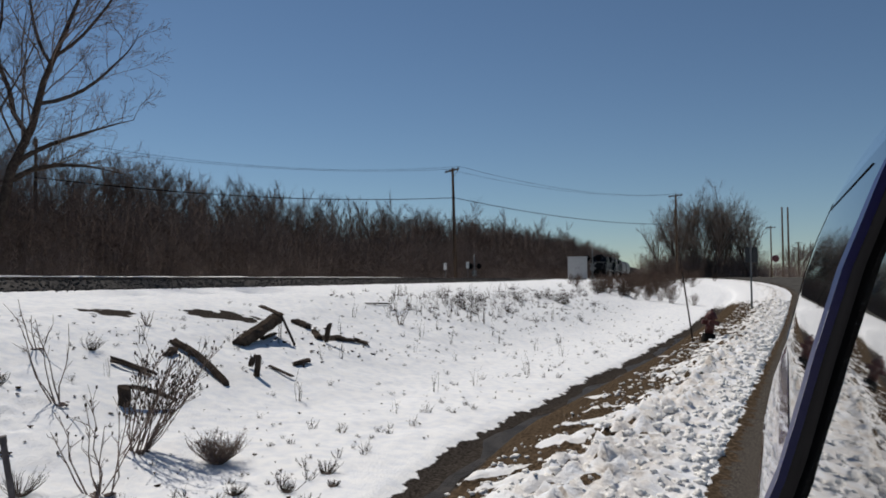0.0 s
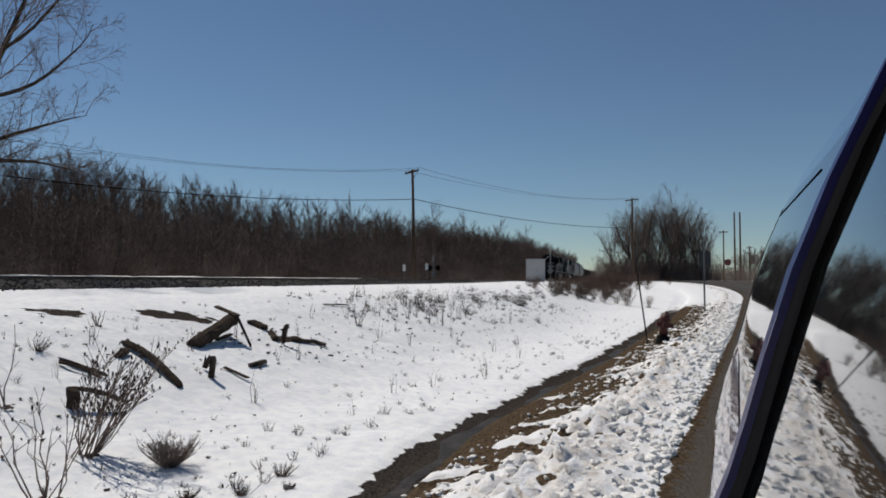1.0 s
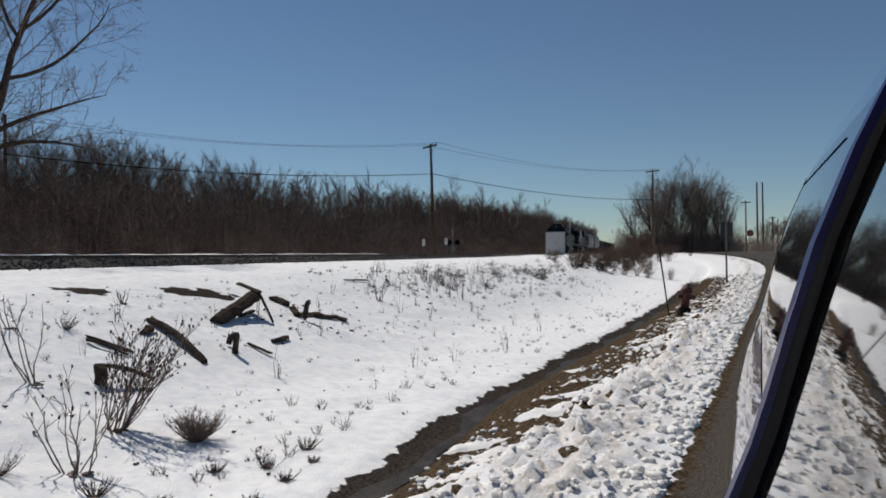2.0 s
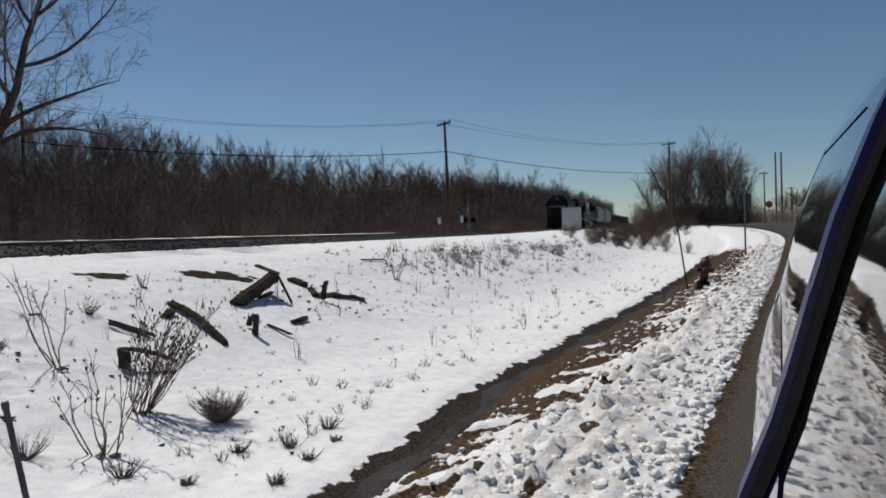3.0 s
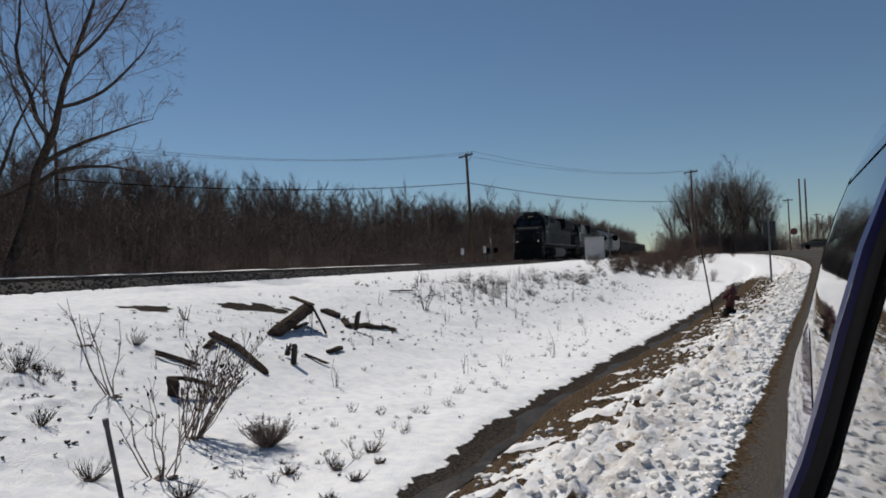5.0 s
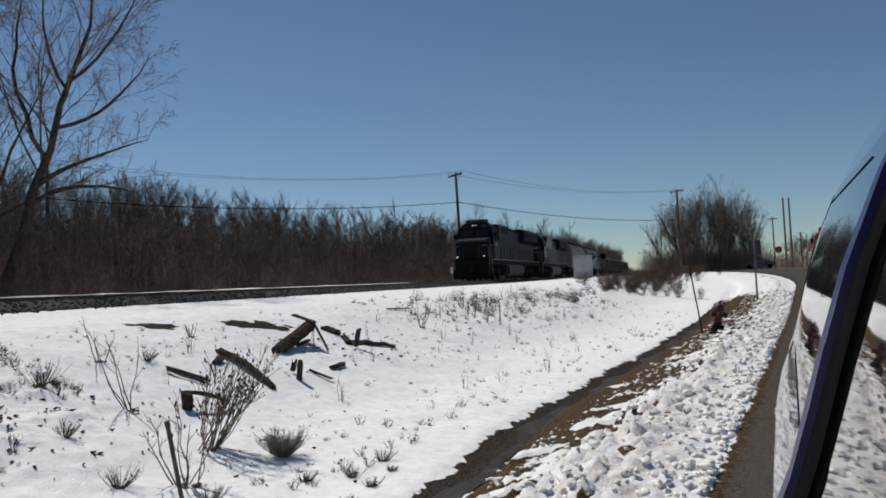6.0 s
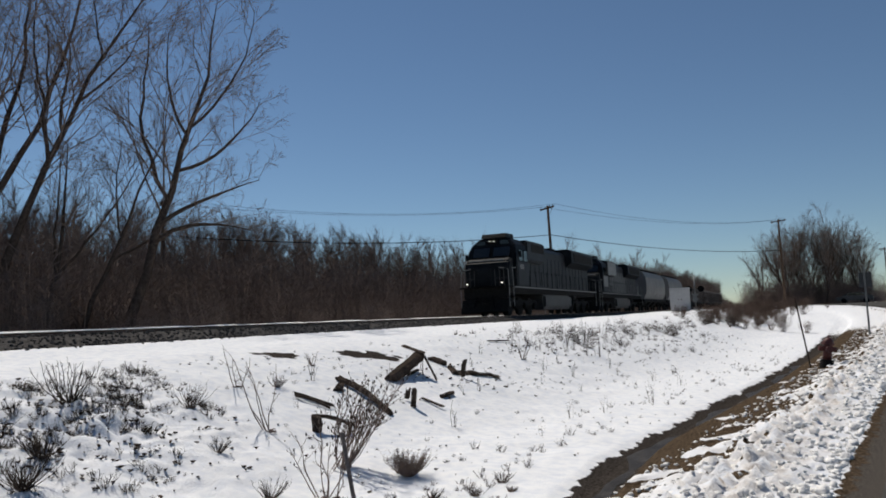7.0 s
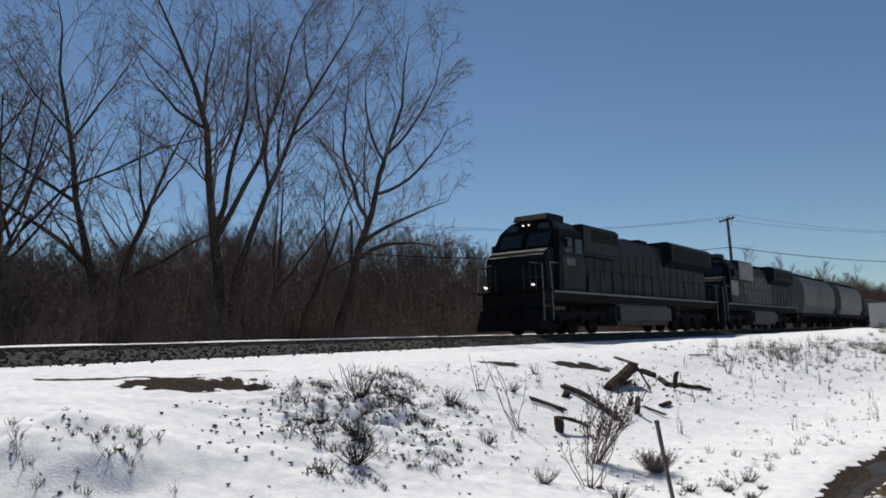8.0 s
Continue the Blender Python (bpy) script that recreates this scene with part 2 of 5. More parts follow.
def land(x, y):
    """Height of the ground without its small lumps."""
    x, y = np.asarray(x, float), np.asarray(y, float)
    s = beside_road(x, y)
    s2 = s - ditch_shift(y) * step(1.2, 2.5, s) * step(8, 5, s)
    knots = [-40, -9, -7.5, 0, 0.25, 0.6, 1.1, 1.6, 2.0, 2.2, 2.5, 2.8, 3.5, 5.4, 6.5, 7.5, 8.4, 10.0, 11.5, 16, 60]
    level = [-0.3, -0.5, -0.05, 0, 0.03, 0.05, 0.01, -0.09, -0.20, -0.40, -0.42, -0.35, -0.34, -0.27, 0.0, 0.22, 0.5, 0.98, 1.12, 1.2, 1.2]
    soft = 0.9 * step(3.0, 5.0, s2)
    p = sum(np.interp(s2 + soft * d, knots, level) for d in (-1.0, -0.6, -0.2, 0.2, 0.6, 1.0)) / 6
    k = step(22, 60, y)
    z = p * (1 - k) + (1.42 - 0.1 * step(2, 6, s)) * k
    u, v = track_uv(x, y)
    z = np.where(u < 0, np.minimum(z, 1.25), z)
    w = step(4.0, 2.4, np.abs(u))
    z = z * (1 - w) + 1.28 * w
    z = z - 0.5 * step(-4, -9, u)
    return z


def grid(lo, hi, fine, parts):
    """Spacings that grow away from the fine stretch."""
    a, z = parts
    mid = list(np.arange(a, z, fine))
    up, c, d = [], z, fine
    while c < hi:
        up.append(c)
        d *= 1.05
        c += d
    down, c, d = [], a, fine
    while c > lo:
        d *= 1.05
        c -= d
        down.append(c)
    return np.array(down[::-1] + mid + up + [hi])


SURFACE = {}


def build_ground():
    xs = grid(-900, 900, 0.055, (-11.5, 0.3))
    ys = [2.0]
    while ys[-1] < 1500:
        ys.append(ys[-1] + max(0.05, 0.009 * ys[-1]))
    back, c = [], 2.0
    while c > -900:
        c -= max(0.08, 0.06 * (-c - 3))
        back.append(c)
    ys = np.array(back[::-1] + ys)
    X, Y = np.meshgrid(xs, ys)
    Z = land(X, Y)
    s = beside_road(X, Y)
    u, v = track_uv(X, Y)
    near = step(70, 30, Y)
    # ploughed clods on the verge
    verge = step(0.05, 0.9, s) * step(1.7, 0.8, s) * near
    warp = 0.5 * fbm(X * 1.1, Y * 1.1, 3, 2)
    clod = 1 - np.abs(2 * fbm(X * 2.6 + warp, Y * 2.2, 5, 3) - 1)
    clod2 = 1 - np.abs(2 * noise2(X * 6.5, Y * 6.0, 9) - 1)
    clod3 = 1 - np.abs(2 * noise2(X * 13, Y * 12, 12) - 1)
    clod4 = 1 - np.abs(2 * fbm(X * 17, Y * 15, 14, 2) - 1)
    Z = Z + verge * (0.05 * clod ** 2 + 0.10 * (1 - clod2) + 0.085 * (1 - clod3) + 0.05 * (1 - clod4) - 0.06)
    # drifted snow of the field
    field = step(2.8, 3.8, s)
    Z = Z + field * (0.15 * (fbm(X * 0.45, Y * 0.45, 21, 3) - 0.5) + 0.055 * (fbm(X * 2.2, Y * 2.2, 23, 3) - 0.5)) * step(3.0, 4.5, np.abs(u))
    slope_grass = step(0.5, 1.0, s) * step(2.6, 2.1, s) * near
    streak = fbm((X + 0.55 * Y) * 1.3, (Y - 0.9 * X) * 3.2, 41, 4) + 0.36 * step(2.0, 0.5, s) - 0.24 + 0.22 * (clod - 0.6) + 0.07 * step(8, 5, Y)
    frozen = step(0.50, 0.55, streak) * slope_grass
    Z = Z + slope_grass * (0.05 * (fbm(X * 5, Y * 5, 31, 3) - 0.5) + frozen * (0.02 + 0.05 * (1 - clod2) + 0.04 * (1 - clod3)))
    hollow = np.exp(-((X + 8.6) / 1.2) ** 2 - ((Y + 0.2) / 1.0) ** 2)
    Z = Z + 0.34 * fbm(X * 1.7, Y * 1.7, 88, 3) * np.exp(-((X + 8.7) / 0.6) ** 2 - ((Y + 0.7) / 1.0) ** 2) + 0.1 * hollow * (0.7 + 0.6 * fbm(X * 2, Y * 2, 77, 2))
    # a short drop added to the drift so its slope lies in shade
    Z = Z + 0.20 * step(-7.35, -7.8, X + 0.5 * (fbm(X * 1.5, Y * 1.5, 92, 3) - 0.5)) * np.exp(-((Y + 0.35) / 0.9) ** 2) * np.exp(-((X + 7.9) / 0.9) ** 2)
    mound = np.exp(-((X + 8.3) / 1.6) ** 2 - ((Y - 3.4) / 1.8) ** 2)
    Z = Z + mound * (0.10 + 0.34 * (fbm(X * 4, Y * 4, 61, 4) - 0.4))
    # masks
    s2 = s - ditch_shift(Y) * step(1.2, 2.5, s) * step(8, 5, s)
    field = step(2.5, 2.85, s2 + 0.25 * (fbm(X * 2.5, Y * 2.5, 51, 3) - 0.5))
    snow = np.maximum(field * 0.9, step(0.05, 0.3, s) * step(110, 80, Y) * step(1.0, 0.7, s) * 0.9)
    snow = np.maximum(snow, step(30, 40, Y) * step(0.5, 1.2, s) * 0.85)
    snow = np.maximum(snow, frozen * 0.85)
    bare = np.zeros_like(snow)
    for px, py, rx, ry, skew in ((-10.68, 8.98, 0.36, 0.44, 0.0), (-9.9, 10.85, 0.36, 0.62, 0.3), (-10.65, 1.95, 0.62, 0.9, 0.2), (-11.55, 0.9, 0.12, 0.9, 0.3), (-11.42, 3.45, 0.08, 0.3, 0.3), (-8.3, 12.2, 0.15, 0.4, 0.0), (-10.7, -1.6, 0.4, 0.6, 0.2)):
        r = ((X - px - skew * (Y - py)) / rx) ** 2 + ((Y - py) / ry) ** 2
        bare = np.maximum(bare, step(1.2, 0.8, r + 2.8 * (fbm(X * 4.5, Y * 5, 81, 4) - 0.5)))
    snow = snow * (1 - bare) * step(0.08, 0.2, s + 0.25 * (clod2 - 0.5))
    ballast = step(2.75, 2.6, np.abs(u))
    snow = np.maximum(snow, step(-7.7, -8.4, s) * 0.8)
    snow = snow * (1 - ballast)
    woods = step(-4.5, -7, u)
    snow = snow * (1 - woods * 0.55)
    mud = step(1.9, 2.15, s2) * step(3.5, 3.3, s2) * step(46, 34, Y)
    mud = np.maximum(mud, bare)
    gravel = np.maximum(ballast, step(0.3, -0.1, s) * step(-8.3, -7.8, s))
    col = np.stack([snow, mud, gravel, np.ones_like(snow)], -1).reshape(-1, 4)
    SURFACE.update(xs=xs, ys=ys, z=Z)
    ny, nx = X.shape
    idx = np.arange(nx * ny).reshape(ny, nx)
    quads = np.stack([idx[:-1, :-1], idx[:-1, 1:], idx[1:, 1:], idx[1:, :-1]], -1).reshape(-1, 4)
    me = bpy.data.meshes.new("ground")
    me.vertices.add(nx * ny)
    me.vertices.foreach_set("co", np.stack([X, Y, Z], -1).ravel())
    me.loops.add(quads.size)
    me.loops.foreach_set("vertex_index", quads.ravel())
    me.polygons.add(len(quads))
    me.polygons.foreach_set("loop_start", np.arange(0, quads.size, 4))
    me.polygons.foreach_set("use_smooth", [True] * len(quads))
    me.update(calc_edges=True)
    att = me.color_attributes.new("cover", "FLOAT_COLOR", "POINT")
    att.data.foreach_set("color", col.astype(np.float32).ravel())
    att = me.attributes.new("soil", "FLOAT", "POINT")
    att.data.foreach_set("value", (verge * 1.0 * step(1.9, 0.2, s) + 0.25 * slope_grass).astype(np.float32).ravel())
    me.materials.append(M_GROUND)
    return tagged(new("ground", me), "snow-covered field with a muddy ditch and grassy verge", "ground", kind="structure")


build_ground()


def ground_z(x, y):
    return float(land(x, y))


def surface_z(x, y):
    """Height of the finished ground, lumps and drifts included."""
    xs, ys, z = SURFACE["xs"], SURFACE["ys"], SURFACE["z"]
    i = min(max(int(np.searchsorted(xs, x)) - 1, 0), len(xs) - 2)
    j = min(max(int(np.searchsorted(ys, y)) - 1, 0), len(ys) - 2)
    fx, fy = (x - xs[i]) / (xs[i + 1] - xs[i]), (y - ys[j]) / (ys[j + 1] - ys[j])
    return float((z[j, i] * (1 - fx) + z[j, i + 1] * fx) * (1 - fy) + (z[j + 1, i] * (1 - fx) + z[j + 1, i + 1] * fx) * fy)


def build_ditch_water():
    """Shallow melt water lying in the ditch."""
    verts, faces, n = [], [], 0
    ys = np.arange(-8, 33, 0.4)
    for y in ys:
        skew = float(ditch_shift(y))
        for s0 in (2.18, 2.3, 2.42):
            w = 0.10 * math.sin(y * 1.7 + s0 * 5) + 0.06 * math.sin(y * 4.1)
            verts.append((EDGE_X - s0 - skew - w, y, -0.398))
    for i in range(len(ys) - 1):
        for j in range(2):
            a = i * 3 + j
            faces.append((a, a + 3, a + 4, a + 1))
    tagged(link_mesh("ditch_water", verts, faces, M_WATER, True), "dark shallow melt water lying in the ditch", "water", kind="structure")


def build_road():
    """Asphalt from behind the camera, bending left over the tracks."""
    line = []
    for y in np.arange(-200, BEND_Y, 2.0):
        line.append((EDGE_X, y, 1, 0))
    for a in np.arange(0, 91, 3):
        c, s = math.cos(radians(a)), math.sin(radians(a))
        line.append((EDGE_X - BEND_R + BEND_R * c, BEND_Y + BEND_R * s, c, s))
    for x in np.arange(2, 60, 2.0):
        line.append((EDGE_X - BEND_R - x, BEND_Y + BEND_R, 0, 1))
    verts, faces = [], []
    W = [0.12, 1.0, 3.5, 6.9]
    for x, y, nx, ny in line:
        for w in W:
            px, py = x + nx * w, y + ny * w
            verts.append((px, py, ground_z(px, py) + 0.03 + 0.02 * math.sin(w / 6.9 * math.pi)))
    k = len(W)
    for i in range(len(line) - 1):
        for j in range(k - 1):
            a = i * k + j
            faces.append((a, a + 1, a + k + 1, a + k))
    tagged(link_mesh("road", verts, faces, M_ASPHALT, True), "weathered grey asphalt road bending over a level crossing", "road", kind="structure")


def build_side_road():
    verts, faces = [], []
    for k, y in enumerate(np.arange(40, 122, 2.0)):
        for x in (0.6, 3.4, 6.4):
            verts.append((x, y, ground_z(x, y) + 0.045))
    n = len(verts) // 3
    for i in range(n - 1):
        for j in range(2):
            a = i * 3 + j
            faces.append((a, a + 1, a + 4, a + 3))
    base = len(verts)
    xs = np.arange(-16, 130, 4.0)
    for x in xs:
        for y in (111.5, 115.5, 119.5):
            verts.append((x, y, ground_z(x, y) + 0.06))
    for i in range(len(xs) - 1):
        for j in range(2):
            a = base + i * 3 + j
            faces.append((a, a + 3, a + 4, a + 1))
    tagged(link_mesh("side_road", verts, faces, M_ASPHALT, True), "grey asphalt side road meeting a cross street", "road", kind="structure")


build_ditch_water()
build_road()
build_side_road()


def build_track():
    top = RAIL_Z
    bed = bmesh.new()
    prism([(-3.0, 1.16), (-1.75, top - 0.2), (0.80, top - 0.2), (0.86, top - 0.07), (1.6, top - 0.09), (2.75, 1.16)], -120, 420, "y", bed)
    ob = part("track_bed", bed, M_BALLAST)
    ob.matrix_basis = pose(TRACK_X, 0, 0, 0, 0, TRACK_TURN)
    tagged(ob, "dark crushed-stone ballast bed of the railway", "track bed", kind="structure")
    for u in (-0.75, 0.75):
        bm = bmesh.new()
        prism([(u - 0.07, top - 0.17), (u - 0.07, top - 0.15), (u - 0.012, top - 0.12), (u - 0.012, top - 0.04), (u - 0.036, top - 0.03), (u - 0.036, top),
               (u + 0.036, top), (u + 0.036, top - 0.03), (u + 0.012, top - 0.04), (u + 0.012, top - 0.12), (u + 0.07, top - 0.15), (u + 0.07, top - 0.17)], -120, 420, "y", bm)
        ob = part("rail", bm, M_RUST)
        part("rail_head", box((0.066, 540, 0.012), (u, 150, top + 0.003)), M_HEAD, ob)
        ob.matrix_basis = pose(TRACK_X, 0, 0, 0, 0, TRACK_TURN)
        tagged(ob, "worn steel railway rail on the ballast", "rail", "rails of the track", "structure")


build_track()


def build_snow_ridge():
    """Old snow lying along the far shoulder of the track."""
    verts, faces = [], []
    vs = np.arange(-70, 52, 0.35)
    for v in vs:
        n = float(noise2(v * 0.9, 3.0, 4)) - 0.5
        fade = float(step(52, 44, v))
        top = 1.30 + (0.345 + 0.03 * n) * fade
        for u, z in ((-3.3, 1.10), (-2.9, top - 0.06), (-2.55 + 0.1 * n, top), (-2.2, top - 0.06), (-1.8, 1.30)):
            q = on_track(u, v, z)
            verts.append((q.x, q.y, q.z))
    for i in range(len(vs) - 1):
        for j in range(4):
            a = i * 5 + j
            faces.append((a, a + 1, a + 6, a + 5))
    tagged(link_mesh("snow_ridge", verts, faces, M_SNOW, True), "low ridge of old snow along the far track shoulder", "snow", kind="structure")


build_snow_ridge()


# ---------------- bare trees, poles, timber, plants, train, car ----------------
NEAR_STAKE = ((-2.95, 2.22, -0.56), (-3.08, 2.06, 0.79))
TIE = ((-8.45, 9.7, 0.42), (-8.65, 10.9, 0.76), (-9.2, 11.15, 0.98), (-8.5, 10.85, 0.84), (-8.55, 10.9, 0.84), (-8.2, 10.85, 0.3))


# ---------------- bare trees ----------------
def tube(verts, faces, pts, r0, r1, sides):
    """A tapered tube along the points."""
    n = len(pts)
    base = len(verts)
    way = (pts[-1] - pts[0]).normalized()
    side = way.cross(Vector((0.31, 0.77, 0.55))).normalized()
    up = way.cross(side)
    for k, p in enumerate(pts):
        r = r0 + (r1 - r0) * k / (n - 1)
        for j in range(sides):
            a = 2 * math.pi * j / sides
            q = p + side * (r * math.cos(a)) + up * (r * math.sin(a))
            verts.append((q.x, q.y, q.z))
    for k in range(n - 1):
        for j in range(sides):
            a, b = base + k * sides + j, base + k * sides + (j + 1) % sides
            faces.append((a, b, b + sides, a + sides))


def grow(rng, store, p, d, length, radius, level, deepest, kids, up_pull, thin, wild=1.0):
    """One branch and all that grows from it; store[level] collects tubes."""
    segs = 6 if level == 0 else (4 if level < 3 else 3)
    pts, q, w = [p.copy()], p.copy(), d.normalized()
    for k in range(segs):
        jit = (0.12 + 0.08 * level) * wild
        w = (w + Vector((rng.gauss(0, jit), rng.gauss(0, jit), rng.gauss(0, jit) + up_pull))).normalized()
        q = q + w * (length / segs)
        pts.append(q.copy())
    end = max(radius * (0.35 if level < 2 else 0.3), thin)
    store[level].append((pts, radius, end))
    if level == deepest:
        return
    n = kids[level]
    for k in range(n):
        f = (0.35 if level == 0 else 0.22) + (0.65 if level == 0 else 0.76) * (k + rng.random()) / n
        f = min(f, 0.98)
        i = min(int(f * segs), segs - 1)
        at = pts[i].lerp(pts[i + 1], f * segs - i)
        along = (pts[i + 1] - pts[i]).normalized()
        out = along.cross(Vector((rng.gauss(0, 1), rng.gauss(0, 1), rng.gauss(0, 1)))).normalized()
        spread = (rng.uniform(0.4, 0.85) if level == 0 else rng.uniform(0.5, 1.0)) * (0.45 + 0.55 * wild)
        way = (along + out * spread).normalized()
        if level == 0:
            way = (way + Vector((0, 0, 0.2))).normalized()
            long = length * rng.uniform(0.8, 1.25)
            thick = max(radius * rng.uniform(0.42, 0.62), thin)
        else:
            long = length * rng.uniform(0.34, 0.55) * (1.25 - 0.6 * f)
            thick = max((radius + (end - radius) * f) * rng.uniform(0.4, 0.6), thin)
        grow(rng, store, at, way, long, thick, level + 1, deepest, kids, up_pull, thin, wild)


def tree_meshes(seed, height, radius, stems, kids, deepest, thin=0.008, lean=(0, 0), up_pull=0.03, sides=(7, 5, 4, 3, 3), wild=1.0):
    rng = random.Random(seed)
    store = [[] for _ in range(deepest + 1)]
    for k in range(stems):
        a = rng.uniform(0, 6.28)
        spread = 0.0 if stems == 1 else rng.uniform(0.12, 0.35)
        d = Vector((lean[0] + spread * math.cos(a), lean[1] + spread * math.sin(a), 1))
        grow(rng, store, Vector((0.25 * math.cos(a) * (stems > 1), 0.25 * math.sin(a) * (stems > 1), -0.2)), d, height * rng.uniform(0.48, 0.60), radius * (1 if k == 0 else 0.75), 0, deepest, kids, up_pull, thin, wild)
    wood, twig = ([], []), ([], [])
    for lv, lst in enumerate(store):
        out = wood if lv < 2 else twig
        for pts, r0, r1 in lst:
            tube(out[0], out[1], pts, r0, r1, sides[lv])
    return wood, twig


def tree(name, label, seed, at, height, radius, stems=1, kids=(8, 7, 6, 4), deepest=4, thin=0.008, lean=(0, 0), group="trees beyond the track", mats=None, wild=0.85):
    wood, twig = tree_meshes(seed, height, radius, stems, kids, deepest, thin, lean, wild=wild)
    e = thing(name, label, "tree", Matrix.Translation((at[0], at[1], ground_z(*at))), group)
    a = link_mesh("trunk", wood[0], wood[1], (mats or (M_BARK, M_TWIG))[0], True)
    b = link_mesh("crown", twig[0], twig[1], (mats or (M_BARK, M_TWIG))[1])
    a.parent = b.parent = e
    return e


FACING = Vector((0.59, 0.81, 0.0))      # along the row of willows
INTO = Vector((-0.81, 0.59, 0.0))


def limbed_tree(label, seed, at, radius, limbs):
    """A tree from its main limbs: parent limb, where on it, three angles from upright along the row, length."""
    rng = random.Random(seed)
    store = [[] for _ in range(5)]
    made = []
    for parent, f, a0, am, a1, length in limbs:
        if parent < 0:
            p, r = Vector((0, 0, -0.3)), radius
        else:
            pts, r0, r1 = made[parent]
            q = f * (len(pts) - 1)
            i = min(int(q), len(pts) - 2)
            p = pts[i].lerp(pts[i + 1], q - i)
            r = (r0 + (r1 - r0) * f) * 0.72
        n = 9
        deep = rng.uniform(-0.25, 0.25) if parent >= 0 else 0.0
        path = [p.copy()]
        for k in range(n):
            g = (k + 0.5) / n
            ang = radians(a0 * (1 - g) * (1 - 2 * g) + am * 4 * g * (1 - g) + a1 * g * (2 * g - 1) + rng.gauss(0, 5))
            d = FACING * math.sin(ang) + Vector((0, 0, math.cos(ang))) + INTO * (deep + rng.gauss(0, 0.08))
            p = p + d.normalized() * (length / n)
            path.append(p.copy())
        made.append((path, r, 0.014))
        store[0].append((path, r, 0.014))
        kids = int(3 + length * 1.25)
        for k in range(kids):
            g = 0.22 + 0.78 * (k + rng.random()) / kids
            if parent < 0:
                g = 0.36 + 0.64 * (k + rng.random()) / kids
            q = min(g, 0.99) * n
            i = min(int(q), n - 1)
            along = (path[i + 1] - path[i]).normalized()
            side = (FACING * rng.choice((-1, 1)) * rng.uniform(0.5, 1.0) + INTO * rng.gauss(0, 0.6)).normalized()
            way = along * 0.8 + side * rng.uniform(0.45, 0.95) + Vector((0, 0, 0.25))
            long = (1.15 + 0.21 * length) * rng.uniform(0.6, 1.3) * (1.25 - 0.55 * g)
            grow(rng, store, path[i].lerp(path[i + 1], q - i), way, long, max(0.016, 0.3 * (r + (0.014 - r) * g)), 1, 3, (0, 8, 5), 0.04, 0.0055, 0.75)
    e = thing("bare_tree", label, "tree", Matrix.Translation((at[0], at[1], ground_z(*at))), "trees beyond the track")
    wood, twig = ([], []), ([], [])
    for lv, lst in enumerate(store):
        out = wood if lv < 1 else twig
        for pts, r0, r1 in lst:
            tube(out[0], out[1], pts, r0, r1, (8, 4, 3, 3, 3)[lv])
    link_mesh("trunk", wood[0], wood[1], M_BARK, True).parent = e
    link_mesh("crown", twig[0], twig[1], M_TWIG).parent = e


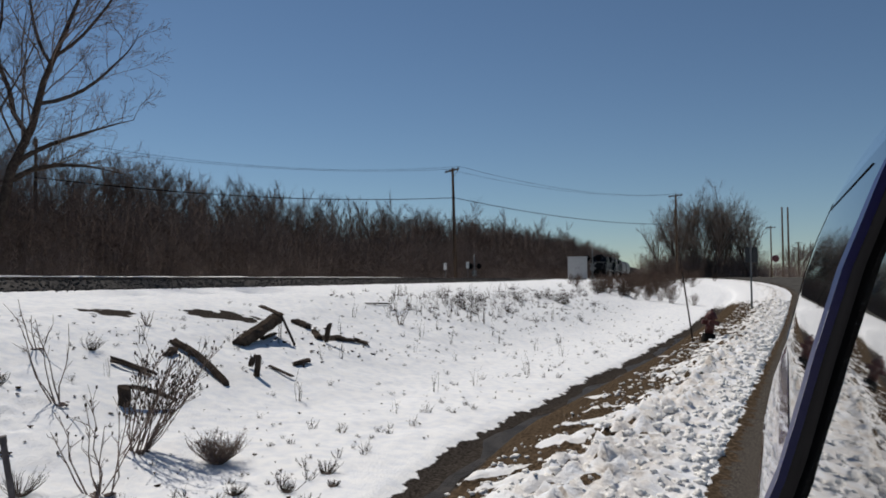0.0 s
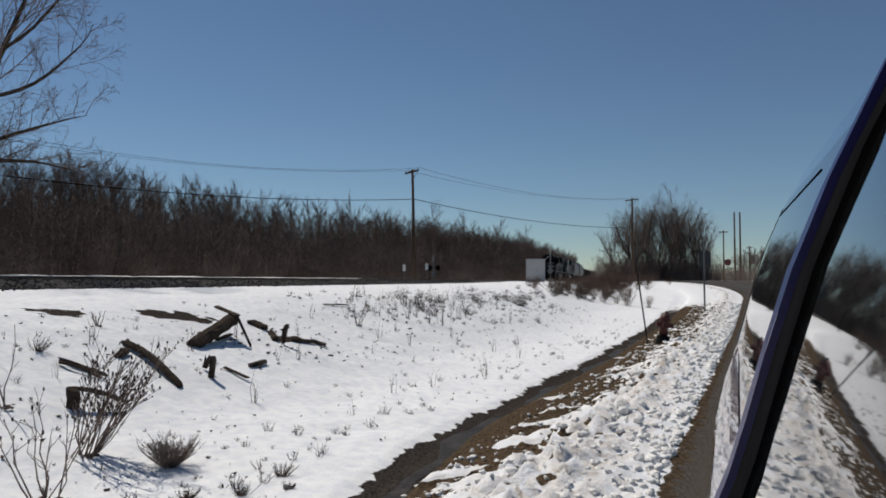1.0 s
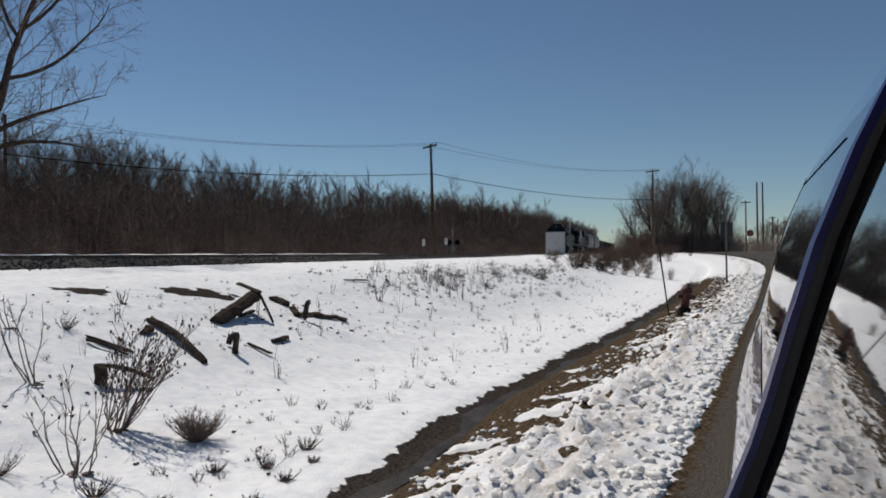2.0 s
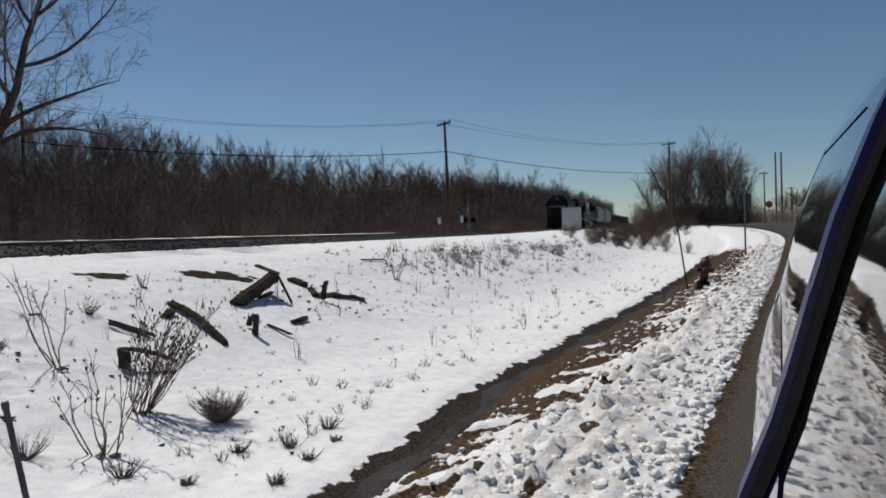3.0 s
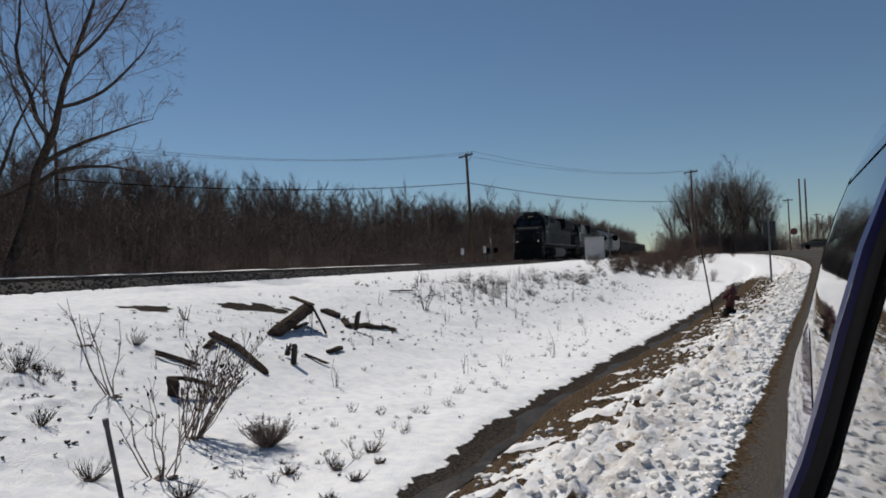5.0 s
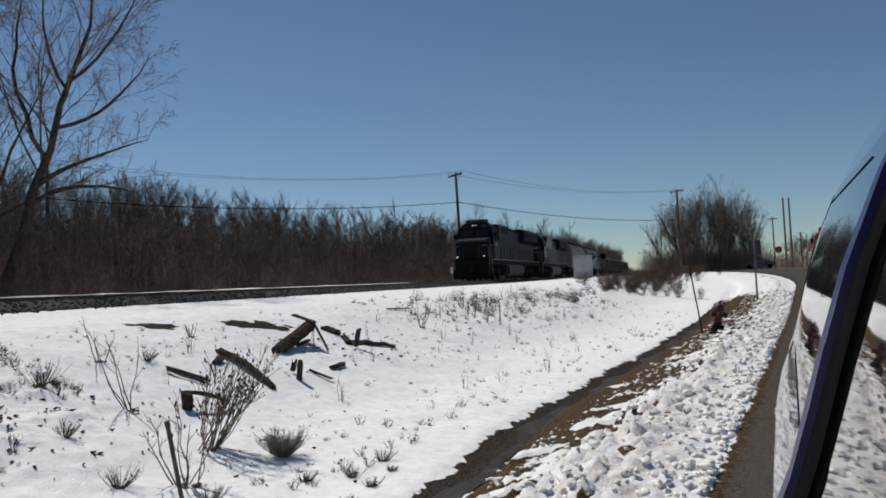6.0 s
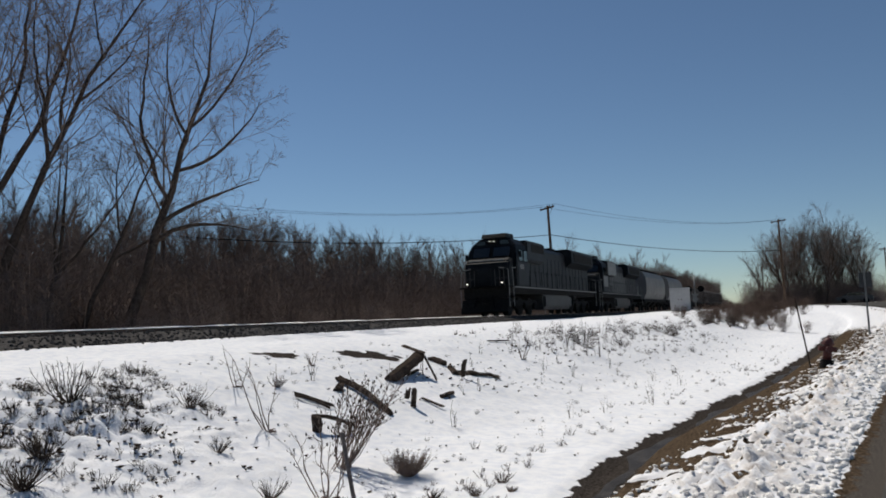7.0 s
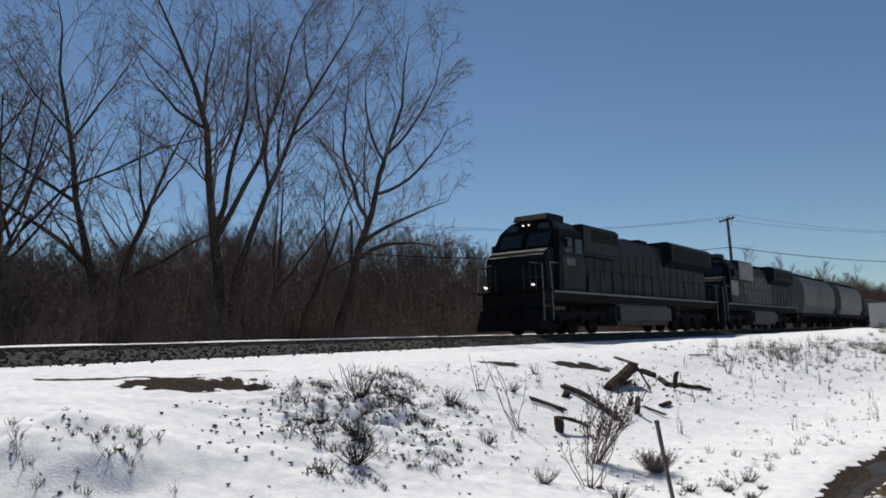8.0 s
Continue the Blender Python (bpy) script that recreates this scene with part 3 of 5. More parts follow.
def near_trees():
    """The row of tall bare willows behind the railway."""
    limbed_tree("tall willow with a leaning trunk and drooping low limbs", 11, (-28.6, 17.95), 0.26,
                ((-1, 0, 7, 18, -8, 17.0), (0, 0.42, -35, 2, -8, 9.4), (0, 0.5, 62, 45, 15, 5.8), (0, 0.3, 42, 85, 108, 4.4), (0, 0.34, 50, 66, 76, 5.0), (0, 0.62, 44, 28, 8, 6.8), (0, 0.6, -30, -8, 6, 5.2)))
    limbed_tree("slender leafless willow leaning over brown brush", 12, (-29.8, 16.6), 0.13,
                ((-1, 0, 6, 24, 8, 11.5), (0, 0.38, 48, 62, 60, 4.6), (0, 0.48, -22, 4, 5, 4.2)))
    limbed_tree("slender forked willow standing in brown brush", 13, (-30.6, 15.4), 0.15,
                ((-1, 0, 4, 8, -6, 9.5), (0, 0.36, 32, 34, 20, 6.2), (0, 0.4, -16, 8, 0, 5.0)))
    limbed_tree("tall willow sweeping far to one side", 14, (-31.65, 13.5), 0.21,
                ((-1, 0, 6, 25, 25, 19.4), (0, 0.45, -10, 6, 0, 5.6), (0, 0.6, 52, 36, 20, 4.5), (0, 0.72, -4, -6, 2, 4.6), (0, 0.52, -8, 10, -10, 4.4)))
    limbed_tree("tall willow with a thick trunk forked into three limbs", 15, (-31.55, 13.75), 0.29,
                ((-1, 0, 0, -13, -28, 20.0), (0, 0.32, 14, 2, 5, 13.0), (0, 0.30, 32, 15, 26, 13.6), (0, 0.6, -4, 10, 0, 5.2), (0, 0.56, -62, -45, -30, 4.8), (2, 0.4, -10, -4, 4, 5.0)))
    limbed_tree("spreading willow forked close to the ground", 16, (-33.45, 9.6), 0.21,
                ((-1, 0, 2, 18, 28, 12.8), (0, 0.32, 52, 56, 40, 5.6), (0, 0.26, -32, -36, -15, 5.4), (0, 0.55, -6, -5, 10, 5.0), (0, 0.6, 46, 30, 14, 4.2)))
    limbed_tree("tall willow leaning back with long side limbs", 17, (-33.5, 9.5), 0.23,
                ((-1, 0, -6, -10, 5, 17.6), (0, 0.44, -60, -55, -40, 5.6), (0, 0.6, 42, 40, 24, 4.6), (0, 0.27, -46, -50, -30, 7.6), (0, 0.62, -42, -38, -24, 4.6)))
    limbed_tree("tall forked willow standing in brown brush", 18, (-34.9, 6.3), 0.24,
                ((-1, 0, -4, -14, 8, 15.0), (0, 0.4, 36, 24, 10, 7.0), (0, 0.46, -32, -20, -8, 7.0), (0, 0.6, 40, 30, 16, 4.5)))
    for x, y, h, r, seed in ((-35.8, 3.0, 13.5, 0.2, 19), (-36.5, 0.5, 15.0, 0.22, 20)):
        tree("bare_tree", "tall forked leafless willow standing in brown brush", seed, (x, y), h, r, 2, (5, 8, 5, 5), 4, 0.006, (0.05, 0.1))


near_trees()


def right_trees():
    rows = ((-20.6, 124, 9.5, 0.22, 2), (-17.8, 122, 12.0, 0.3, 2), (-15.2, 125, 12.6, 0.3, 3), (-13.0, 123, 12.2, 0.28, 2), (-10.6, 126, 11.2, 0.26, 2), (-7.6, 124, 11.6, 0.28, 2), (-18.5, 130, 10.5, 0.26, 2), (-12.0, 131, 12.0, 0.28, 3))
    for k, (x, y, h, r, stems) in enumerate(rows):
        tree("bare_tree", "leafless grey-brown tree beside the far road", 40 + k, (x, y), h * 0.93, r * 0.6, stems, (8, 11, 9), 3, 0.008, group="trees beside the road", mats=(M_BARK, M_FARTWIG), wild=0.5)
    rows = ((2, 290, 12), (9, 300, 10), (-1, 310, 9), (16, 290, 13), (24, 300, 12), (-4.5, 320, 8), (5.5, 285, 9), (33, 300, 11))
    first = None
    for k, (x, y, h) in enumerate(rows):
        m = Matrix.Translation((x, y, ground_z(x, y))) @ Matrix.Rotation(k * 1.9, 4, "Z")
        if first is None:
            first = tree("bare_tree", "distant leafless tree in a hazy grove", 60, (x, y), h, 0.22, 3, (5, 7, 5), 3, 0.03, group="distant grove", mats=(M_BARK, M_FARTWIG), wild=0.6)
        else:
            copy_thing(first, m)


right_trees()


def scatter(name, templates, places, mat, label, category):
    """Many small plants joined into one mesh of loose growth."""
    V, Fc, base = [], [], 0
    for k, (x, y, z, s, a) in enumerate(places):
        tv, tf = templates[k % len(templates)]
        c, sn = math.cos(a) * s, math.sin(a) * s
        V.append(np.stack([tv[:, 0] * c - tv[:, 1] * sn + x, tv[:, 0] * sn + tv[:, 1] * c + y, tv[:, 2] * s + z], -1))
        Fc.append(tf + base)
        base += len(tv)
    V, Fc = np.concatenate(V), np.concatenate(Fc)
    me = bpy.data.meshes.new(name)
    w = Fc.shape[1]
    me.vertices.add(len(V))
    me.vertices.foreach_set("co", V.ravel())
    me.loops.add(Fc.size)
    me.loops.foreach_set("vertex_index", Fc.ravel().astype(np.int32))
    me.polygons.add(len(Fc))
    me.polygons.foreach_set("loop_start", np.arange(0, Fc.size, w))
    me.update(calc_edges=True)
    me.materials.append(mat)
    return tagged(new(name, me), label, category, kind="stuff")


def as_arrays(pair):
    return np.array(pair[0], float), np.array(pair[1], int)


def bush_template(seed, stems, height, spread, r=0.012, twigs=3):
    rng = random.Random(seed)
    v, f = [], []
    for k in range(stems):
        a, lean = rng.uniform(0, 6.28), rng.uniform(0.05, spread)
        p = Vector((rng.uniform(-0.15, 0.15) * height, rng.uniform(-0.15, 0.15) * height, -0.05))
        d = Vector((lean * math.cos(a), lean * math.sin(a), 1)).normalized()
        L = height * rng.uniform(0.5, 1.0)
        mid = p + d * (L * 0.5) + Vector((rng.gauss(0, 0.03), rng.gauss(0, 0.03), 0)) * L
        tip = p + d * L + Vector((rng.gauss(0, 0.08), rng.gauss(0, 0.08), 0)) * L
        tube(v, f, [p, mid, tip], r, r * 0.4, 3)
        for j in range(twigs):
            q = mid.lerp(tip, rng.random())
            e = q + Vector((rng.gauss(0, 1), rng.gauss(0, 1), rng.uniform(0.3, 1.6))).normalized() * L * rng.uniform(0.15, 0.35)
            tube(v, f, [q, e], r * 0.55, r * 0.3, 3)
    return as_arrays((v, f))


def spike(verts, faces, p, q, r):
    """A thin three-sided twig that runs out to a point."""
    way = (q - p).normalized()
    side = way.cross(Vector((0.31, 0.77, 0.55))).normalized() * r
    up = way.cross(side)
    n = len(verts)
    for w in (side, side * -0.5 + up * 0.87, side * -0.5 - up * 0.87):
        verts.append(tuple(p + w))
    verts.append(tuple(q))
    faces.extend(((n, n + 1, n + 3), (n + 1, n + 2, n + 3), (n + 2, n, n + 3)))


def blade(verts, faces, p, q, r, turn):
    """The finest twig: a sliver that runs out to a point."""
    way = (q - p).normalized()
    side = way.cross(Vector((math.cos(turn), math.sin(turn), 0.4))).normalized() * r
    n = len(verts)
    verts.extend((tuple(p + side), tuple(p - side), tuple(q)))
    faces.append((n, n + 1, n + 2))


def sapling_template(seed, limbs, twigs, r):
    """A slim bare tree one metre tall: steep limbs that fan into many rising twigs."""
    rng = random.Random(seed)
    v, f = [], []
    top = Vector((rng.gauss(0, 0.05), rng.gauss(0, 0.05), 0.96))
    spike(v, f, Vector((0, 0, -0.02)), top, r * 5.5)
    for k in range(limbs):
        g = 0.14 + 0.78 * (k + rng.random()) / limbs
        p = top * g
        a = rng.uniform(0, 6.28)
        d = Vector((math.cos(a), math.sin(a), rng.uniform(0.9, 2.6))).normalized()
        L = rng.uniform(0.2, 0.36) * (1.2 - 0.7 * g)
        q = p + d * L
        spike(v, f, p, q, r * 2.2)
        for j in range(twigs):
            m = p.lerp(q, rng.uniform(0.1, 1.0))
            w = (d * 0.9 + Vector((rng.gauss(0, 0.36), rng.gauss(0, 0.36), rng.gauss(0.3, 0.25)))).normalized()
            blade(v, f, m, m + w * rng.uniform(0.05, 0.13), r * 1.1, rng.uniform(0, 6.28))
    return as_arrays((v, f))


def thicket_template(seed, stems, twigs, r):
    """A tangle of stems one metre tall, twiggy from the ground up."""
    rng = random.Random(seed)
    v, f = [], []
    for k in range(stems):
        a, lean = rng.uniform(0, 6.28), rng.uniform(0.02, 0.28)
        p = Vector((rng.uniform(-0.35, 0.35), rng.uniform(-0.35, 0.35), -0.03))
        d = Vector((lean * math.cos(a), lean * math.sin(a), 1)).normalized()
        L = rng.uniform(0.5, 1.0)
        q = p + d * L
        spike(v, f, p, q, r * 0.9)
        for j in range(twigs):
            m = p.lerp(q, rng.uniform(0.06, 0.97))
            w = (d * 0.7 + Vector((rng.gauss(0, 0.75), rng.gauss(0, 0.75), rng.gauss(0.1, 0.4)))).normalized()
            blade(v, f, m, m + w * rng.uniform(0.08, 0.24), r, rng.uniform(0, 6.28))
    return as_arrays((v, f))


def woods():
    rng = random.Random(5)
    tt = [sapling_template(100 + k, 24, 26, 0.0009) for k in range(8)]
    places = []
    for k in range(2000):
        v = -45 + 465 * rng.random() ** 1.2
        depth = rng.random()
        u = -15 - 17 * float(step(130, 50, v)) - 22 * depth
        p = on_track(u, v)
        h = (7.4 + 4.3 * float(step(8, 42, v)) + 1.1 * float(step(70, 150, v)) + 1.6 * float(step(140, 260, v)) + 1.4 * math.exp(-((v - 58) / 20) ** 2) - 0.9 * math.exp(-((v - 108) / 25) ** 2)) * rng.uniform(0.78, 1.03)
        if rng.random() < 0.05:
            h *= 1.16
        places.append((p.x, p.y, ground_z(p.x, p.y), h, rng.uniform(0, 6.28)))
    scatter("woods", tt, places, M_BRUSH, "dense leafless brown woods behind the railway", "woods")
    bt = [thicket_template(200 + k, 24, 21, 0.0034) for k in range(8)]
    places = []
    for k in range(3000):
        v = -45 + 440 * rng.random() ** 1.55
        u = -6 - 24 * rng.random()
        p = on_track(u, v)
        h = (1.7 + 3.4 * min(1, (-u - 6) / 8) + 1.9 * max(0, min(1, (-u - 14) / 10))) * rng.uniform(0.6, 1.18) * (1 + 0.35 * float(step(70, 200, v)))
        places.append((p.x, p.y, ground_z(p.x, p.y), h, rng.uniform(0, 6.28)))
    scatter("undergrowth", bt, places, M_BRUSH, "tangled dry brown undergrowth along the railway", "undergrowth")
    far = []
    for k in range(260):
        x, y = rng.uniform(-30, 60), rng.uniform(128, 340)
        if -14 < x + 0.02 * y < -2 and y < 140:
            continue
        far.append((x, y, ground_z(x, y), rng.uniform(2.0, 4.0) * (1 + (y - 128) / 250), rng.uniform(0, 6.28)))
    for k in range(120):
        x, y = rng.uniform(-24, -6), rng.uniform(121, 132)
        far.append((x, y, ground_z(x, y), rng.uniform(2.5, 5.0), rng.uniform(0, 6.28)))
    grove = []
    for k in range(60):
        x, y = rng.uniform(-20.5, -6.5), rng.uniform(122, 134)
        grove.append((x, y, ground_z(x, y), rng.uniform(5.0, 8.5) * (1 - 0.02 * abs(x + 13)), rng.uniform(0, 6.28)))
    scatter("grove_saplings", tt, grove, M_FARTWIG, "slim leafless saplings crowding a roadside grove", "saplings")
    scatter("far_thicket", bt, far, M_BRUSH, "low grey-brown thicket in the distance", "thicket")


woods()


# ---------------- poles, wires, signals ----------------
POLES = ((-48.9, 34.8, 10.9, 0.0), (-28.65, 61.65, 10.4, 1.3), (-15.1, 100.9, 11.0, 0.0))


def utility_pole(x, y, h, lean):
    z = ground_z(x, y)
    e = thing("utility_pole", "dark weathered wooden utility pole with one crossarm", "utility pole", Matrix.Translation((x, y, z)) @ pose(0, 0, 0, 0, -lean, 0), "utility poles")
    part("post", rod((0, 0, -0.4), (0, 0, h), 0.17, 0.11, 10), M_POLE, e, smooth=True)
    turn = Matrix.Rotation(radians(-32), 4, "Z")
    part("crossarm", box((2.3, 0.1, 0.13), (0, -0.16, h - 0.25), 0.01, turn=turn), M_POLE, e)
    for u in (-1.0, -0.45, 0.45, 1.0):
        q = turn @ Vector((u, 0, 0))
        bm = rod((q.x, q.y - 0.16, h - 0.19), (q.x, q.y - 0.16, h - 0.02), 0.035, 0.05)
        part("insulator", bm, M_STEEL, e)
    part("brace", rod((0.05, -0.15, h - 1.0), (0.75, -0.5, h - 0.3), 0.02), M_RUST, e)
    return e


for row in POLES:
    utility_pole(*row)


def wires():
    turn = Matrix.Rotation(radians(-32), 4, "Z")
    ends = list(POLES)
    for a, b in ((0, 1), (1, 2)):
        A, B = ends[a], ends[b]
        for u, drop, r, sag in ((-1.0, 0.02, 0.012, 0.9), (1.0, 0.02, 0.012, 1.1), (0.0, 2.75, 0.03, 0.7)):
            q = turn @ Vector((u, 0, 0))
            p0 = Vector((A[0] + q.x, A[1] + q.y - 0.16, ground_z(A[0], A[1]) + A[2] - drop))
            p1 = Vector((B[0] + q.x, B[1] + q.y - 0.16, ground_z(B[0], B[1]) + B[2] - drop - (1.2 if drop > 1 and b == 2 else 0)))
            pts = [p0.lerp(p1, k / 16) - Vector((0, 0, sag * 4 * (k / 16) * (1 - k / 16))) for k in range(17)]
            v, f = [], []
            tube(v, f, pts, r, r, 5)
            tagged(link_mesh("overhead_wire", v, f, M_WIRE), "thin dark overhead wire strung between wooden poles", "wire", "overhead wires")


wires()


def far_pole(x, y, h, r, arm, label):
    e = thing("tall_pole", label, "pole", Matrix.Translation((x, y, ground_z(x, y))), "distant poles")
    part("post", rod((0, 0, -0.5), (0, 0, h), r, r * 0.7, 8), M_POLE, e, smooth=True)
    if arm:
        part("crossarm", box((arm, 0.12, 0.14), (0, -r - 0.05, h - 0.3), 0.01), M_POLE, e)
    return e


far_pole(-6.2, 250, 21.5, 0.32, 0, "very tall dark transmission pole in the distance")
far_pole(-4.6, 250, 21.4, 0.32, 0, "very tall dark transmission pole in the distance")
far_pole(-5.3, 140, 8.9, 0.14, 1.6, "wooden street pole beside the far road")
far_pole(-26.4, 147.6, 6.4, 0.15, 0, "short bare wooden pole beyond the crossing")
far_pole(-1.6, 210, 9.0, 0.2, 1.8, "wooden street pole beside the far road")


def relay_box():
    x, y = -17.7, 63.0
    e = thing("relay_box", "light grey aluminium signal relay cabinet on a snowy bank", "relay cabinet", Matrix.Translation((x, y, ground_z(x, y) + 0.06)) @ pose(0, 0, 0, 0, 0, 14))
    part("body", box((1.62, 1.05, 1.82), (0, 0, 0.95), 0.03), M_BOX, e)
    part("roof", box((1.74, 1.2, 0.07), (0, 0, 1.9), 0.02), M_BOX, e)
    for u in (-0.4, 0.4):
        d = part("door", box((0.74, 0.03, 1.6), (u, -0.545, 0.95), 0.01), M_BOX, e)
        part("handle", box((0.03, 0.04, 0.16), (u + (0.28 if u < 0 else -0.28), -0.58, 0.95), 0.006), M_RUST, d)
    part("footing", box((1.5, 0.95, 0.3), (0, 0, -0.08)), M_STEEL, e)


relay_box()


def crossing_signal(x, y, turn, h=3.1):
    e = thing("crossing_signal", "railway crossing flasher with black lamp discs on a mast", "crossing signal", Matrix.Translation((x, y, ground_z(x, y))) @ pose(0, 0, 0, 0, 0, turn), "crossing signals")
    part("mast", rod((0, 0, 0), (0, 0, h + 0.7), 0.06, 0.06), M_STEEL, e, smooth=True)
    part("base", box((0.4, 0.4, 0.35), (0, 0, 0.12), 0.03), M_STEEL, e)
    part("light_bar", rod((-0.6, 0, h - 0.6), (0.6, 0, h - 0.6), 0.035), M_RUBBER, e)
    for u in (-0.55, 0.55):
        d = part("lamp_disc", rod((u, -0.10, h - 0.6), (u, -0.06, h - 0.6), 0.3, 0.3, 20), M_RUBBER, e)
        part("lens", rod((u, -0.16, h - 0.6), (u, -0.10, h - 0.6), 0.11, 0.11, 14), M_RED, d)
        part("hood", rod((u, -0.3, h - 0.56), (u, -0.1, h - 0.56), 0.15, 0.16, 14), M_RUBBER, d)
    for s in (-1, 1):
        part("crossbuck_board", box((0.8, 0.02, 0.14), (0, -0.08 - 0.012 * s, h - 1.35), 0.004, turn=Matrix.Rotation(radians(45 * s), 4, "Y")), M_STEEL, e)
    part("gate_box", box((0.3, 0.4, 0.5), (0, 0.1, 1.0), 0.03), M_STEEL, e)
    return e


crossing_signal(-31.9, 73.4, 60, 2.3)
crossing_signal(-18.6, 71.5, 25, 2.6)
for k, (x, y) in enumerate(((-30.1, 62.5), (-28.0, 62.9))):
    e = thing("marker_post", "small white marker panel on a thin trackside post", "marker", Matrix.Translation((x, y, ground_z(x, y))), "trackside markers")
    part("post", rod((0, 0, 0), (0, 0, 1.7), 0.03), M_STEEL, e)
    part("panel", box((0.3, 0.02, 0.6), (0, -0.045, 1.5), 0.004), M_WHITE, e)


def sign_post():
    x, y = -1.98, 32.3
    e = thing("road_sign", "bare grey back of a road sign on a steel post", "road sign", Matrix.Translation((x, y, ground_z(x, y))))
    part("post", prism([(-0.035, -0.02), (-0.015, -0.02), (-0.015, 0.01), (0.015, 0.01), (0.015, -0.02), (0.035, -0.02), (0.035, 0.03), (-0.035, 0.03)], -0.3, 2.75, "z"), M_STEEL, e)
    part("panel", box((0.46, 0.012, 0.6), (0.02, 0.045, 2.15), 0.004), M_PANEL, e, "dull grey aluminium sign back")
    for z in (1.95, 2.35):
        part("bolt", rod((0.0, -0.03, z), (0.0, 0.06, z), 0.012, 0.012, 6), M_RUST, e)


sign_post()


def stop_sign():
    x, y = -3.65, 110.0
    e = thing("stop_sign", "dark octagonal road sign seen against the light", "road sign", Matrix.Translation((x, y, ground_z(x, y))))
    part("post", rod((0, 0, -0.2), (0, 0, 2.9), 0.035), M_STEEL, e)
    part("panel", rod((0, -0.06, 2.55), (0, -0.045, 2.55), 0.48, 0.48, 8), M_RED, e)
    part("border", rod((0, -0.045, 2.55), (0, -0.04, 2.55), 0.52, 0.52, 8), M_WHITE, e)


stop_sign()


def stake(name, a, z, w, label, mat, capped):
    """A squared wooden marker stake with a worn top."""
    a, z = Vector(a), Vector(z)
    e = thing(name, label, "stake", Matrix.Translation(a), "marker stakes")
    d = z - a
    m = d.to_track_quat("Z", "Y").to_matrix().to_4x4()
    bm = prism([(-w, -w * 0.6), (w, -w * 0.6), (w, w * 0.6), (-w, w * 0.6)], -0.25, d.length, "z")
    bmesh.ops.transform(bm, matrix=m, verts=bm.verts)
    part("shaft", bm, mat, e)
    cap = prism([(-w * 1.1, -w * 0.75), (w * 1.1, -w * 0.75), (w * 1.1, w * 0.75), (-w * 1.1, w * 0.75)], d.length - (0.06 if capped else 0.02), d.length + 0.01, "z")
    bmesh.ops.transform(cap, matrix=m, verts=cap.verts)
    part("cap" if capped else "worn_top", cap, M_RUST if capped else mat, e)


stake("marker_stake", (-2.54, 19.3, -0.16), (-2.77, 19.26, 1.65), 0.03, "slim leaning dark marker stake beside the ditch", M_WOOD, True)
stake("marker_stake", NEAR_STAKE[0], NEAR_STAKE[1], 0.018, "grey weathered wooden stake leaning in the snow", M_GREYWOOD, False)


def hydrant():
    x, y = -2.15, 18.9
    e = thing("fire_hydrant", "dark red cast iron fire hydrant standing by the ditch", "hydrant", Matrix.Translation((x, y, ground_z(x, y) - 0.02)) @ pose(0, 0, 0, 0, 8, 20))
    part("base", rod((0, 0, 0), (0, 0, 0.22), 0.17, 0.15, 14), M_UNDER, e)
    part("barrel", rod((0, 0, 0.2), (0, 0, 0.62), 0.105, 0.10, 16), M_HYDRANT, e, smooth=True)
    part("flange", rod((0, 0, 0.58), (0, 0, 0.63), 0.15, 0.15, 16), M_HYDRANT, e)
    bm = bmesh.new()
    bmesh.ops.create_uvsphere(bm, u_segments=14, v_segments=8, radius=0.125, matrix=Matrix.Translation((0, 0, 0.63)) @ Matrix.Diagonal((1, 1, 1.1, 1)))
    part("bonnet", bm, M_HYDRANT, e, smooth=True)
    part("operating_nut", rod((0, 0, 0.75), (0, 0, 0.82), 0.03, 0.025, 5), M_HYDRANT, e)
    for d in ((1, 0), (-1, 0), (0, -1)):
        part("nozzle", rod((d[0] * 0.08, d[1] * 0.08, 0.48), (d[0] * 0.2, d[1] * 0.2, 0.48), 0.06 if d[1] == 0 else 0.08, None, 10), M_HYDRANT, e)


hydrant()


# ---------------- timber and litter in the field ----------------
def rough_bar(size, seed, bend=0.0, taper=0.0):
    """A weathered timber along x with chipped, uneven faces."""
    rng = random.Random(seed)
    L, w, h = size
    n = max(4, int(L / 0.12))
    bm = bmesh.new()
    rings = []
    for k in range(n + 1):
        f = k / n
        c = (1 - taper * f)
        ring = []
        for j in range(8):
            a = 2 * math.pi * (j + 0.5) / 8
            sx, sy = max(-1, min(1, 1.35 * math.cos(a))), max(-1, min(1, 1.35 * math.sin(a)))
            ring.append(bm.verts.new((L * (f - 0.5) + (rng.uniform(-0.04, 0.04) if k in (0, n) else 0), sx * w / 2 * c + rng.gauss(0, 0.05) * w, sy * h / 2 * c + rng.gauss(0, 0.05) * h + bend * math.sin(math.pi * f))))
        rings.append(ring)
    for a, b in zip(rings, rings[1:]):
        for j in range(8):
            bm.faces.new((a[j], a[(j + 1) % 8], b[(j + 1) % 8], b[j]))
    bm.faces.new(rings[0])
    bm.faces.new(rings[-1])
    return bm


